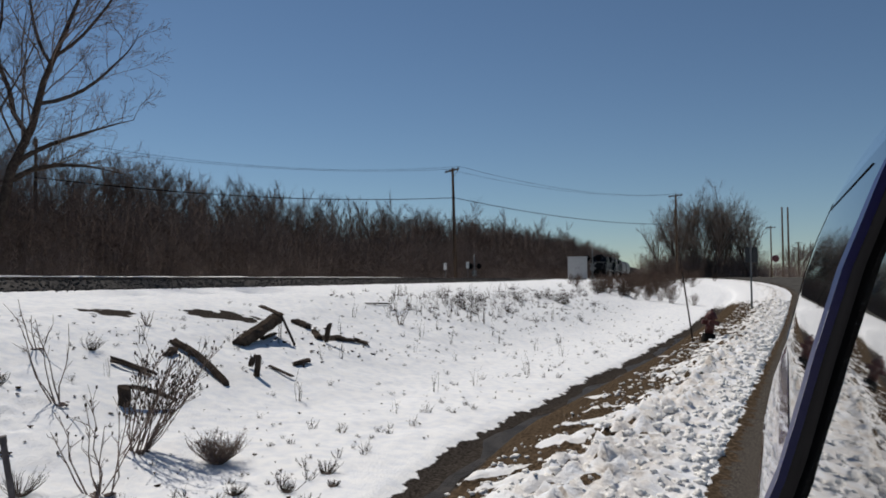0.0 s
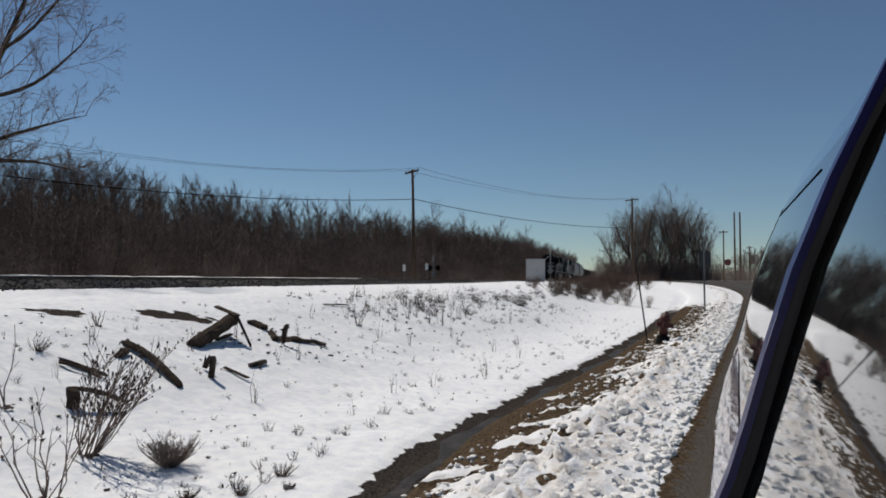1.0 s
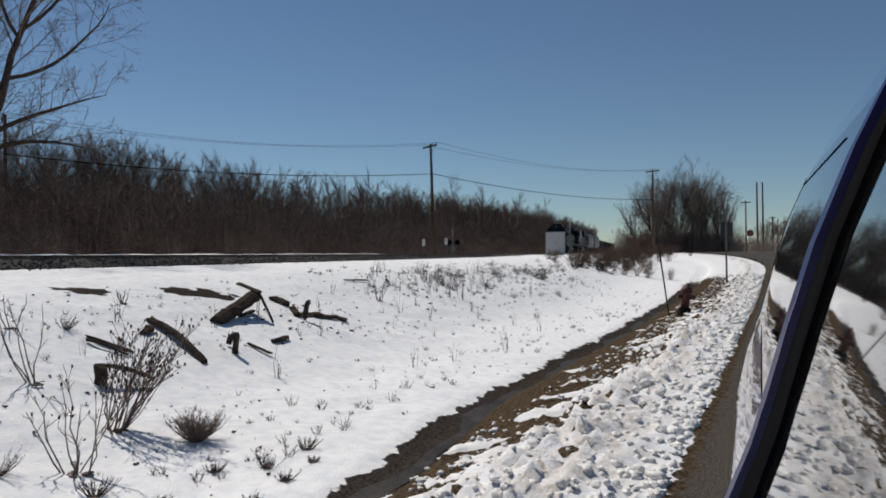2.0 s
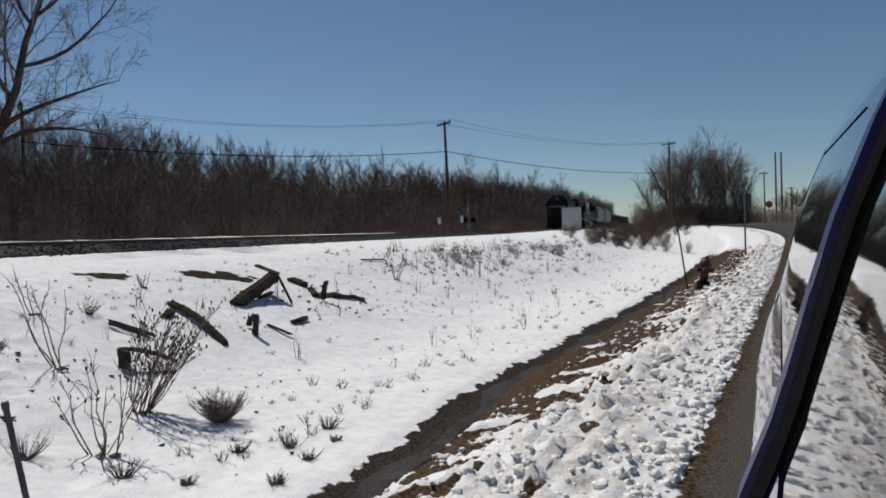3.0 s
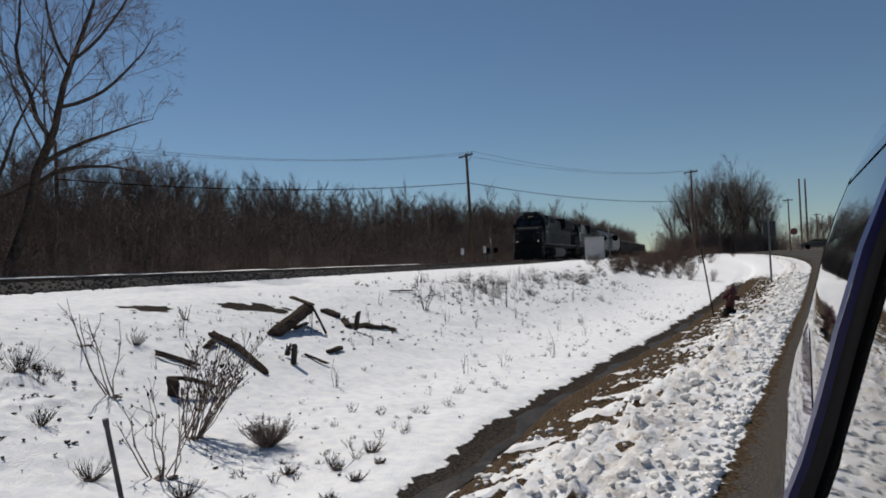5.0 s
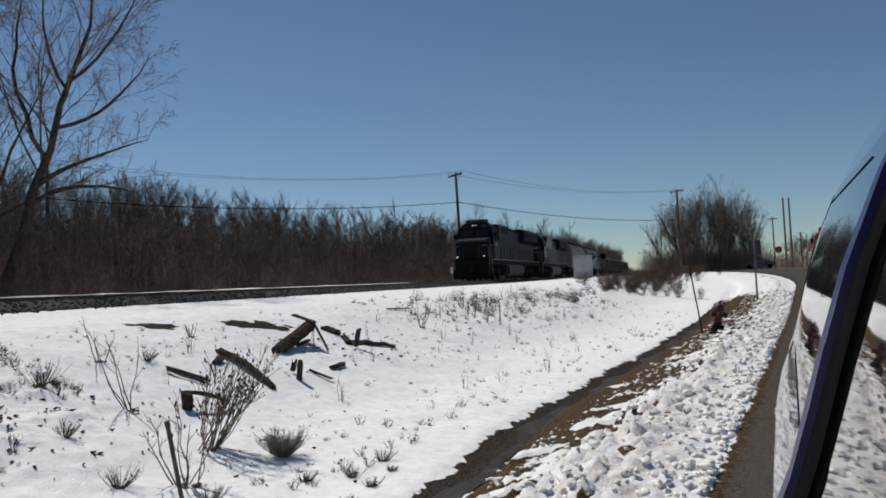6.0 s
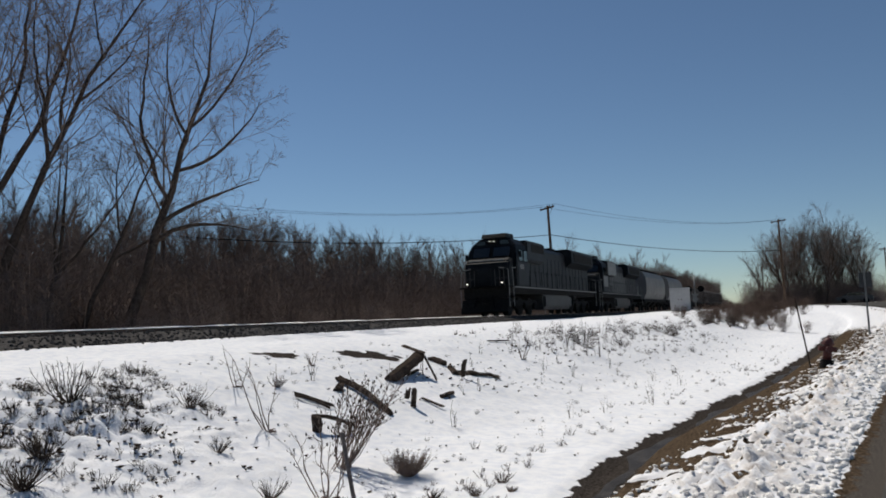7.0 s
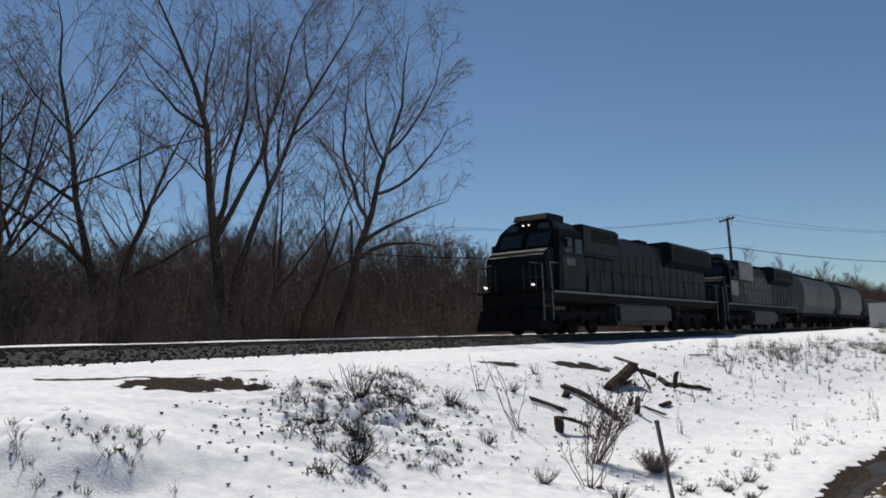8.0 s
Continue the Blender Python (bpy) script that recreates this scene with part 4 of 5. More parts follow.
def timber(name, label, a, z, w, h, seed, bend=0.0, taper=0.0, lift=0.0):
    a, z = Vector(a), Vector(z)
    d = z - a
    ob = part(name, rough_bar((d.length, w, h), seed, bend, taper), M_WOOD)
    yaw, pitch = math.degrees(math.atan2(d.y, d.x)), math.degrees(math.atan2(d.z, math.hypot(d.x, d.y)))
    c = (a + z) / 2
    ob.matrix_basis = pose(c.x, c.y, c.z + lift, 0, -pitch, yaw)
    return tagged(ob, label, "timber", "timber in the snow")


def on_land(x, y, dz=0.0):
    return (x, y, surface_z(x, y) + dz)


def litter():
    timber("railway_tie", "thick dark weathered railway tie propped on broken boards", TIE[0], TIE[1], 0.24, 0.19, 1)
    timber("board", "splintered grey board lying across an old tie", TIE[2], TIE[3], 0.12, 0.04, 2)
    # a thin wooden bar laid where the board's end casts its shadow
    timber("board", "thin dark bar in place of a shadow beside an old tie", TIE[4], TIE[5], 0.05, 0.025, 3)
    timber("log", "dark bent rotten log in the snow", on_land(-8.72, 8.52, 0.05), on_land(-7.2, 8.0, 0.02), 0.11, 0.10, 4, bend=0.07, taper=0.2)
    timber("board", "split dark board flat on the snow", on_land(-8.43, 7.15, 0.03), on_land(-7.80, 7.3, 0.05), 0.055, 0.04, 5)
    timber("board", "split dark board flat on the snow", on_land(-8.35, 7.05, 0.03), on_land(-7.75, 7.2, 0.03), 0.05, 0.035, 6, bend=0.03)
    timber("stump", "broken tree stump half buried in snow", on_land(-7.15, 6.24, 0.0), on_land(-7.17, 6.26, 0.2), 0.13, 0.13, 7)
    timber("log", "short snow-topped log beside a stump", on_land(-7.2, 6.3, 0.19), on_land(-6.92, 6.7, 0.10), 0.06, 0.05, 8, bend=0.03)
    for k, (x, y, dx, dy, w, rise) in enumerate(((-9.22, 12.21, 0.41, -0.11, 0.16, 0.0), (-8.65, 12.04, 0.34, -0.31, 0.12, 0.0), (-8.1, 11.66, 0.02, 0.08, 0.1, 0.31), (-8.16, 12.08, 0.27, 0.26, 0.1, 0.0), (-7.97, 12.46, 0.32, -0.05, 0.09, 0.0), (-8.58, 10.42, -0.14, 0.51, 0.08, 0.0), (-7.46, 8.8, 0.01, 0.04, 0.09, 0.15), (-7.22, 8.65, 0.01, 0.03, 0.1, 0.24), (-7.37, 9.14, 0.43, -0.04, 0.05, 0.0), (-7.38, 9.74, -0.03, 0.44, 0.09, 0.0), (-8.3, 8.0, -0.13, 0.24, 0.13, 0.0), (-10.01, 16.16, 0.22, 0.76, 0.05, 0.0))):
        timber("wood_scrap", "small dark scrap of broken wood on snow", on_land(x, y, 0.03), on_land(x + dx, y + dy, 0.05 + rise), w, w * 0.7, 20 + k)


litter()


# ---------------- shrubs and weeds ----------------
def fan_stems(seed, stems, height, spread, r, twigs, bias=0.0):
    """Arching stems from one root, with upward twigs; returns tubes and the twig tips."""
    rng = random.Random(seed)
    out, tips = [], []
    for k in range(stems):
        v, f = [], []
        a, lean = rng.uniform(0, 6.28), spread * rng.uniform(0.3, 1.35)
        h = height * rng.uniform(0.55, 1.0)
        pts = []
        root = Vector((rng.gauss(0, 0.05), rng.gauss(0, 0.05), 0)) * height
        for j in range(5):
            q = j / 4
            out_r = lean * h * (q - 0.35 * q * q)
            push = bias * h * q
            pts.append(Vector((root.x + 0.67 * push + out_r * math.cos(a) + rng.gauss(0, 0.022) * h, root.y + 0.74 * push + out_r * math.sin(a) + rng.gauss(0, 0.022) * h, h * q - 0.03)))
        tube(v, f, pts, r, r * 0.35, 4)
        tips.append(pts[-1])
        for j in range(twigs):
            q = rng.uniform(0.35, 0.95) * 4
            i = min(int(q), 3)
            p = pts[i].lerp(pts[i + 1], q - i)
            d = (pts[i + 1] - pts[i]).normalized() + Vector((rng.gauss(0, 0.6), rng.gauss(0, 0.6), 0.2))
            e = p + d.normalized() * h * rng.uniform(0.12, 0.3)
            tube(v, f, [p, p.lerp(e, 0.5) + Vector((rng.gauss(0, 0.01), rng.gauss(0, 0.01), 0)), e], r * 0.5, r * 0.25, 3)
            tips.append(e)
        out.append((v, f))
    return out, tips


def shrub(name, label, x, y, stems, height, spread, r, seed, twigs=4, mat=None, heads=0.0, bias=0.0):
    e = thing(name, label, "shrub", Matrix.Translation(on_land(x, y)), "shrubs in the field")
    made, tips = fan_stems(seed, stems, height, spread, r, twigs, bias)
    if stems <= 24:
        for v, f in made:
            link_mesh("stem", v, f, mat or M_TWIG).parent = e
    else:
        V, Fc = [], []
        for v, f in made:
            n = len(V)
            V += v
            Fc += [tuple(i + n for i in q) for q in f]
        link_mesh("branchwork", V, Fc, mat or M_WEED).parent = e
    rng = random.Random(seed + 9)
    if heads:
        bm = bmesh.new()
        for p in tips:
            if rng.random() < heads:
                bmesh.ops.create_icosphere(bm, subdivisions=1, radius=rng.uniform(0.006, 0.012), matrix=Matrix.Translation(p) @ Matrix.Diagonal((1, 1, 2.0, 1)))
        tagged(part("seed_down", bm, M_WEED, e), kind="stuff")
    bm = bmesh.new()
    for k in range(10):
        a, q = rng.uniform(0, 6.28), rng.uniform(0.02, 0.12) * height
        bmesh.ops.create_icosphere(bm, subdivisions=1, radius=rng.uniform(0.015, 0.035), matrix=Matrix.Translation((q * math.cos(a), q * math.sin(a), 0.0)) @ Matrix.Diagonal((1.4, 1, 0.5, 1)))
    tagged(part("root_litter", bm, M_BRUSH, e), kind="stuff")


shrub("dry_shrub", "leafless many-stemmed brown shrub in the snow", -5.92, 5.34, 24, 1.05, 0.62, 0.008, 301, 12, None, 0.8, 0.42)
shrub("dry_shrub", "leafless sparse shrub with a few arching stems", -5.36, 4.43, 8, 0.95, 0.62, 0.008, 309, 6, None, 0.3, -0.08)
shrub("sapling", "sparse bare sapling with a few long stems", -7.44, 5.62, 5, 1.15, 0.6, 0.009, 302, 2, None, 0.0, -0.05)
shrub("sapling", "thin forked bare twig standing in snow", -9.0, 6.45, 3, 0.75, 0.5, 0.009, 303, 2)
shrub("grass_clump", "rounded clump of tangled dead grass", -5.19, 5.64, 230, 0.30, 1.5, 0.003, 304, 7, M_TWIG)
shrub("dry_shrub", "upright tuft of dark dead stems", -8.9, 3.7, 30, 0.6, 1.1, 0.007, 305, 2)
shrub("grass_clump", "dark tangled clump of dead weeds", -7.0, 2.15, 60, 0.34, 1.5, 0.005, 306, 3)
shrub("grass_clump", "dark tangled clump of dead weeds", -7.5, 2.6, 44, 0.28, 1.5, 0.005, 307, 3)
shrub("sapling", "thin forked bare twig standing in snow", -8.6, 15.4, 5, 0.7, 0.5, 0.012, 308, 1)
shrub("dry_shrub", "low bare shrub on the top of the bank", -9.7, 8.9, 8, 0.3, 0.8, 0.008, 310, 3)

for place, (x, y, h) in enumerate(((-4.78, 4.1, 0.2), (-4.39, 4.96, 0.12), (-4.04, 5.24, 0.13), (-3.67, 4.99, 0.11), (-4.06, 5.85, 0.15), (-3.77, 5.52, 0.08), (-5.71, 3.96, 0.22), (-3.53, 4.39, 0.12), (-8.81, 7.12, 0.22), (-8.38, 5.12, 0.34), (-6.99, 4.39, 0.18), (-4.19, 4.17, 0.1))):
    shrub("grass_tuft", "small dark tuft of dead grass in the snow", x, y, 40, h, 1.3, 0.0035, 330 + place, 3, M_WEED, 0.0, 0.15)


def weeds():
    rng = random.Random(77)
    tufts = [bush_template(400 + k, 9, 0.22, 1.0, 0.006, 1) for k in range(5)] + [bush_template(420 + k, 16, 0.14, 1.4, 0.007, 0) for k in range(3)]
    places = []

    def put(x, y, s):
        places.append((x, y, surface_z(x, y) + 0.005, s, rng.uniform(0, 6.28)))
    for k in range(300):
        x, y = -4.4 - 6.5 * rng.random(), 4.5 + 26 * rng.random() ** 1.3
        put(x, y, rng.uniform(0.15, 0.6))
    for k in range(85):
        f, g = rng.random(), rng.random()
        cx = -10.1 + 3.7 * f
        cy = (2.7 - 1.2 * f) * (1 - g) + (5.7 - 2.0 * f) * g
        big = rng.uniform(0.3, 0.95) * (1.4 if f > 0.62 and g < 0.45 else 1.0)
        for j in range(rng.randint(3, 9)):
            put(cx + rng.gauss(0, 0.11), cy + rng.gauss(0, 0.11), big * rng.uniform(0.5, 1.2))
    for k in range(64):
        f = rng.random()
        put(-10.4 + 2.3 * f + rng.gauss(0, 0.08), 5.6 - 0.3 * f + rng.gauss(0, 0.16), rng.uniform(0.35, 0.9))
    for k in range(40):
        put(rng.gauss(-8.0, 0.35), rng.gauss(-0.5, 0.4), rng.uniform(0.3, 0.9))
    for k in range(90):
        put(rng.gauss(-8.8, 1.2), rng.uniform(16, 32), rng.uniform(0.5, 1.4))
    for k in range(120):
        put(-4.3 + 0.5 * rng.gauss(0, 1), rng.uniform(4, 26), rng.uniform(0.3, 0.8))
    scatter("dry_weeds", tufts, [p for p in places if p[0] < -4.0], M_WEED, "scattered dry brown weeds poking through snow", "weeds")
    reeds = [bush_template(440 + k, 5, 0.6, 0.25, 0.006, 0) for k in range(4)]
    places = []
    for k in range(34):
        put(rng.uniform(-9.5, -4.6), rng.uniform(6, 20), rng.uniform(0.35, 0.95))
    for k in range(45):
        put(rng.gauss(-9.2, 0.7), rng.uniform(17, 27), rng.uniform(0.5, 1.2))
    scatter("dead_stalks", reeds, places, M_WEED, "thin upright dead stalks in the snow", "stalks")
    bush = [bush_template(460 + k, 42, 1.0, 1.1, 0.006, 6) for k in range(5)]
    tangle = [bush_template(480 + k, 30, 0.7, 2.4, 0.007, 4) for k in range(4)]
    places = []
    for k in range(46):
        put(rng.gauss(-9.3, 0.8), rng.uniform(18, 36), rng.uniform(0.25, 0.7))
    scatter("bank_bushes", tangle, places, M_WEED, "low grey-brown bushes along the bank", "bushes")
    places = []
    for k in range(170):
        y = rng.uniform(36, 58)
        put(rng.gauss(-8.4 - 0.05 * (y - 36), 1.3), y, rng.uniform(0.4, 0.85))
    scatter("red_brush", bush, places, M_REDBRUSH, "reddish brown brush on the bank near the crossing", "brush")


weeds()


def leaf_litter():
    """Small dead leaves and broken stalks lying on the snow."""
    rng = random.Random(123)
    temps = []
    for k in range(8):
        n = rng.choice((4, 5, 6))
        L, W = rng.uniform(0.5, 1.0), rng.uniform(0.15, 0.5)
        v = [(L * math.cos(6.28 * j / n) * rng.uniform(0.7, 1.1), W * math.sin(6.28 * j / n) * rng.uniform(0.7, 1.1), rng.uniform(0.0, 0.55)) for j in range(n)] + [(0, 0, -0.15), (0, 0, 0.35)]
        f = [(j, (j + 1) % n, n) for j in range(n)] + [((j + 1) % n, j, n + 1) for j in range(n)]
        temps.append(as_arrays((v, f)))
    places = []

    def put(x, y, s):
        places.append((x, y, surface_z(x, y) + 0.006, s, rng.uniform(0, 6.28)))
    for k in range(420):
        put(rng.gauss(-8.2, 0.9), rng.gauss(3.2, 1.1), rng.uniform(0.02, 0.065))
    for k in range(430):
        put(rng.uniform(-10.5, -3.8), 4.5 + 24 * rng.random() ** 1.3, rng.uniform(0.012, 0.045))
    for k in range(24):
        put(rng.gauss(-8.4, 0.4), rng.gauss(-0.6, 0.4), rng.uniform(0.02, 0.06))
    for k in range(230):
        y = rng.uniform(16, 33)
        put(rng.gauss(-8.9, 1.0), y, rng.uniform(0.03, 0.09))
    for k in range(60):
        put(rng.gauss(-8.2, 0.5), rng.gauss(12.0, 1.0), rng.uniform(0.03, 0.08))
    scatter("leaf_litter", temps, places, M_LEAF, "dead brown leaves and stalks lying on the snow", "leaf litter")


leaf_litter()


def clod_pile():
    """Loose snow lumps on the verge, each a rounded uneven chunk."""
    rng = random.Random(31)
    temps = []
    for k in range(6):
        bm = bmesh.new()
        bmesh.ops.create_icosphere(bm, subdivisions=2, radius=1.0)
        for v in bm.verts:
            v.co *= 0.72 + 0.6 * noise.noise(v.co * 1.3 + Vector((k * 7, 0, 0))) + 0.2 * noise.noise(v.co * 4)
            v.co.z *= 0.7
        bm.verts.ensure_lookup_table()
        temps.append((np.array([v.co[:] for v in bm.verts]), np.array([[v.index for v in f.verts] for f in bm.faces])))
        bm.free()
    places = []
    for k in range(2600):
        y = 3.5 + 32 * rng.random() ** 1.5
        s = 0.22 + 1.9 * rng.random() ** 1.7
        x = EDGE_X - s
        size = rng.uniform(0.012, 0.05) * (1.6 if rng.random() < 0.15 else 1) * (1 - 0.3 * (s > 1.3))
        places.append((x, y, surface_z(x, y) + 0.2 * size, size * (1.4 if y > 12 else 1), rng.uniform(0, 6.28)))
    ob = scatter("snow_lumps", temps, places, M_SNOW, "loose lumps of ploughed snow along the verge", "snow")
    ob.data.polygons.foreach_set("use_smooth", [True] * len(ob.data.polygons))


clod_pile()


# ---------------- sleepers ----------------
def sleepers():
    me = None
    holder = tagged(new("sleepers"), "dark wooden railway sleepers set in ballast", "sleepers", kind="structure")
    holder.matrix_basis = pose(TRACK_X, 0, 0, 0, 0, TRACK_TURN)
    for k in range(110):
        v = -12 + k * 0.6
        if me is None:
            ob = part("sleeper", box((2.6, 0.22, 0.16), (0, 0, 0), 0.01), M_TIE, holder)
            me = ob.data
        else:
            ob = new("sleeper", me)
            ob.parent = holder
        ob.matrix_basis = pose(0, v, RAIL_Z - 0.25)


sleepers()


def ballast_stones():
    """Loose crushed stones on the near shoulder of the track bed."""
    rng = random.Random(91)
    temps = []
    for k in range(5):
        bm = bmesh.new()
        bmesh.ops.create_icosphere(bm, subdivisions=1, radius=1.0)
        for v in bm.verts:
            v.co *= rng.uniform(0.7, 1.2)
        bm.verts.ensure_lookup_table()
        temps.append((np.array([v.co[:] for v in bm.verts]), np.array([[v.index for v in f.verts] for f in bm.faces])))
        bm.free()
    places = []
    for k in range(7000):
        u = rng.uniform(0.9, 2.75) if rng.random() < 0.96 else rng.uniform(2.7, 2.95)
        p = on_track(u, -14 + 75 * rng.random() ** 1.3)
        z = RAIL_Z - 0.08 if u < 1.6 else max(RAIL_Z - 0.09 - (u - 1.6) * 0.287, surface_z(p.x, p.y))
        places.append((p.x, p.y, z + 0.01, rng.uniform(0.018, 0.042), rng.uniform(0, 6.28)))
    scatter("ballast_stones", temps, places, M_BALLAST, "loose dark crushed stone along the track shoulder", "stones")


ballast_stones()


# ---------------- the train ----------------
TRAIN, TRAIN_WHEELS = [], []


def bogie(e, y, axles, gap, wheels=True):
    """A truck frame with its wheelsets."""
    half = gap * (axles - 1) / 2
    for s in (-1, 1):
        part("truck_frame", box((0.16, half * 2 + 1.3, 0.34), (s * 1.02, y, 0.72), 0.05), M_UNDER, e)
        for k in range(axles):
            part("axle_box", box((0.2, 0.32, 0.36), (s * 1.13, y - half + k * gap, 0.56), 0.04), M_UNDER, e)
    for k in range(axles):
        yy = y - half + k * gap
        bm = rod((-0.85, 0, 0), (0.85, 0, 0), 0.08, None, 8)
        for s in (-1, 1):
            rod((s * 0.70, 0, 0), (s * 0.83, 0, 0), 0.53, 0.53, 24, bm)
            rod((s * 0.66, 0, 0), (s * 0.70, 0, 0), 0.555, 0.555, 24, bm)
        w = part("wheelset", bm, M_UNDER, e)
        w.matrix_basis = pose(0, yy, 0.53)
        if wheels:
            TRAIN_WHEELS.append((w, yy))


def rail_line(e, pts, r, mat, name="handrail"):
    v, f = [], []
    for a, b in zip(pts, pts[1:]):
        tube(v, f, [Vector(a), Vector(b)], r, r, 6)
    ob = link_mesh(name, v, f, mat)
    ob.parent = e
    return ob


def locomotive(v0, second):
    """A six-axle road locomotive, nose at y = 0, rail top at z = 0."""
    label = "black diesel locomotive with grey panels and white sill line" if second else "black wide-nosed diesel locomotive with lit lamps"
    e = thing("locomotive", label, "locomotive", None, "locomotives")
    L = 20.8 if second else 21.6
    paint = M_LOCO
    part("underframe", box((2.7, L - 1.0, 0.34), (0, L / 2, 1.42), 0.03), M_UNDER, e)
    part("deck", box((3.06, L - 0.7, 0.07), (0, L / 2, 1.625), 0.01), M_UNDER, e)
    for s in (-1, 1):
        part("sill_stripe", box((0.012, L - 1.6, 0.07), (s * 1.536, L / 2 + 0.3, 1.60)), M_STRIPE, e, "light grey sill line")
    # front end: plough, coupler, steps
    part("pilot", prism([(0.5, 1.58), (0.45, 0.98), (0.7, 0.95), (0.7, 1.58)], -1.3, 1.3, "x"), M_UNDER, e)
    part("plough", prism([(0.42, 0.95), (0.12, 0.25), (0.2, 0.15), (0.7, 0.25), (0.7, 0.95)], -1.4, 1.4, "x"), M_UNDER, e)
    part("front_platform", box((2.9, 1.0, 0.06), (0, 0.85, 1.63), 0.01), M_UNDER, e)
    for s in (-1, 1):
        part("hose", rod((s * 0.45, 0.36, 1.1), (s * 0.6, 0.2, 0.5), 0.03, None, 8), M_RUBBER, e)
        for x in (0.62, 0.9, 1.15):
            part("front_rail_post", rod((s * x, 0.42, 1.64), (s * x, 0.42, 2.58), 0.018, None, 6), M_TANK, e)
        rail_line(e, [(s * 1.38, 0.43, 2.12), (s * 0.6, 0.40, 2.12)], 0.016, M_TANK)
    part("coupler", box((0.28, 0.7, 0.32), (0, 0.05, 0.88), 0.06), M_UNDER, e)
    for s in (-1, 1):
        for k in range(3):
            part("step", box((0.42, 0.3, 0.04), (s * 1.3, 0.55 + 0.1 * k, 0.45 + 0.36 * k), 0.005), M_UNDER, e)
        rail_line(e, [(s * 1.46, 0.38, 0.5), (s * 1.46, 0.38, 1.7), (s * 1.40, 0.45, 2.6), (s * 0.85, 0.5, 2.72)], 0.022, M_STRIPE)
        rail_line(e, [(s * 1.5, 1.0, 0.5), (s * 1.5, 1.0, 1.7), (s * 1.48, 0.95, 2.7), (s * 1.48, 1.6, 2.7)], 0.022, M_STRIPE)
    rail_line(e, [(-1.35, 0.4, 2.62), (-0.4, 0.35, 2.62), (-0.4, 0.35, 1.65)], 0.02, M_LOCO)
    rail_line(e, [(1.35, 0.4, 2.62), (0.4, 0.35, 2.62), (0.4, 0.35, 1.65)], 0.02, M_LOCO)
    # short nose
    nose = prism([(0.86, 1.66), (0.78, 2.7), (0.92, 3.1), (1.1, 3.26), (1.62, 3.34), (1.62, 1.66)], -1.34, 1.34, "x")
    bmesh.ops.bevel(nose, geom=nose.edges[:], offset=0.08, segments=2, affect="EDGES")
    nose = part("nose", nose, paint, e)
    part("nose_door", box((0.62, 0.03, 1.25), (0.55, 0.81, 2.3), 0.02), paint, nose)
    part("nose_stripe", box((2.1, 0.02, 0.05), (0, 0.9, 3.16), turn=Matrix.Rotation(radians(-8), 4, "X")), M_STRIPE, nose, "thin light grey stripe")
    # cab, its roof sloping down to the front
    c0, c1 = 1.55, 3.85
    cab = prism([(-1.5, 1.66), (-1.53, 3.4), (-1.36, 4.12), (-0.95, 4.5), (-0.5, 4.62), (0.5, 4.62), (0.95, 4.5), (1.36, 4.12), (1.53, 3.4), (1.5, 1.66)], c0, c1, "y")
    for q in cab.verts:
        if q.co.y < c0 + 0.1 and q.co.z > 3.3:
            q.co.y += 0.5 * (q.co.z - 3.3)
    bmesh.ops.bevel(cab, geom=[ed for ed in cab.edges if abs(ed.verts[0].co.y - ed.verts[1].co.y) < 0.7], offset=0.06, segments=2, affect="EDGES")
    cab = part("cab", cab, paint, e)
    lean = Matrix.Rotation(radians(-26.5), 4, "X")
    for s in (-1, 1):
        w = part("windshield", box((1.0, 0.03, 0.62), (s * 0.62, c0 + 0.16, 3.70), 0.02, turn=lean), M_GLASSDARK, cab)
        part("gasket", box((1.1, 0.02, 0.72), (s * 0.62, c0 + 0.19, 3.70), 0.01, turn=lean), M_RUBBER, w)
        for y in (2.45, 3.3):
            w = part("side_window", box((0.03, 0.6, 0.62), (s * 1.515, y, 3.45), 0.01), M_GLASSDARK, cab)
            part("window_frame", box((0.02, 0.7, 0.72), (s * 1.508, y, 3.45), 0.01), M_RUBBER, w)
        part("side_panel", box((0.02, 1.9, 1.3), (s * 1.522, 2.85, 2.4), 0.008), M_SIDE, cab)
        part("mirror", box((0.16, 0.03, 0.36), (s * 1.66, 1.95, 3.5), 0.02), M_LOCO, cab)
        plate = part("number_bars", box((0.012, 0.11, 0.28), (s * 1.535, 2.3, 2.8)), M_STRIPE, cab, "pale painted bars")
        for k in range(1, 4):
            part("number_bar", box((0.012, 0.11, 0.28), (s * 1.535, 2.3 + 0.18 * k, 2.8)), M_STRIPE, plate)
        part("ditch_light", rod((s * 1.05, 0.28, 1.85), (s * 1.05, 0.42, 1.85), 0.038, 0.038, 14), M_LAMP if not second else M_GLASSDARK, e, "glowing ditch lamp" if not second else "")
        part("number_board", box((0.5, 0.2, 0.22), (s * 0.72, c0 + 0.5, 4.27), 0.02), M_GLASSDARK, cab)
    lamp = part("headlight_housing", box((0.55, 0.3, 0.28), (0, c0 + 0.45, 4.34), 0.03), M_UNDER, cab)
    for s in (-1, 1):
        part("headlight", rod((s * 0.13, c0 + 0.26, 4.34), (s * 0.13, c0 + 0.31, 4.34), 0.033, 0.033, 14), M_LAMP if not second else M_GLASSDARK, lamp, "glowing sealed headlamp" if not second else "")
    part("roof_unit", prism([(2.1, 4.58), (2.25, 4.82), (3.3, 4.84), (3.5, 4.58)], -0.75, 0.75, "x"), M_LOCO, cab)
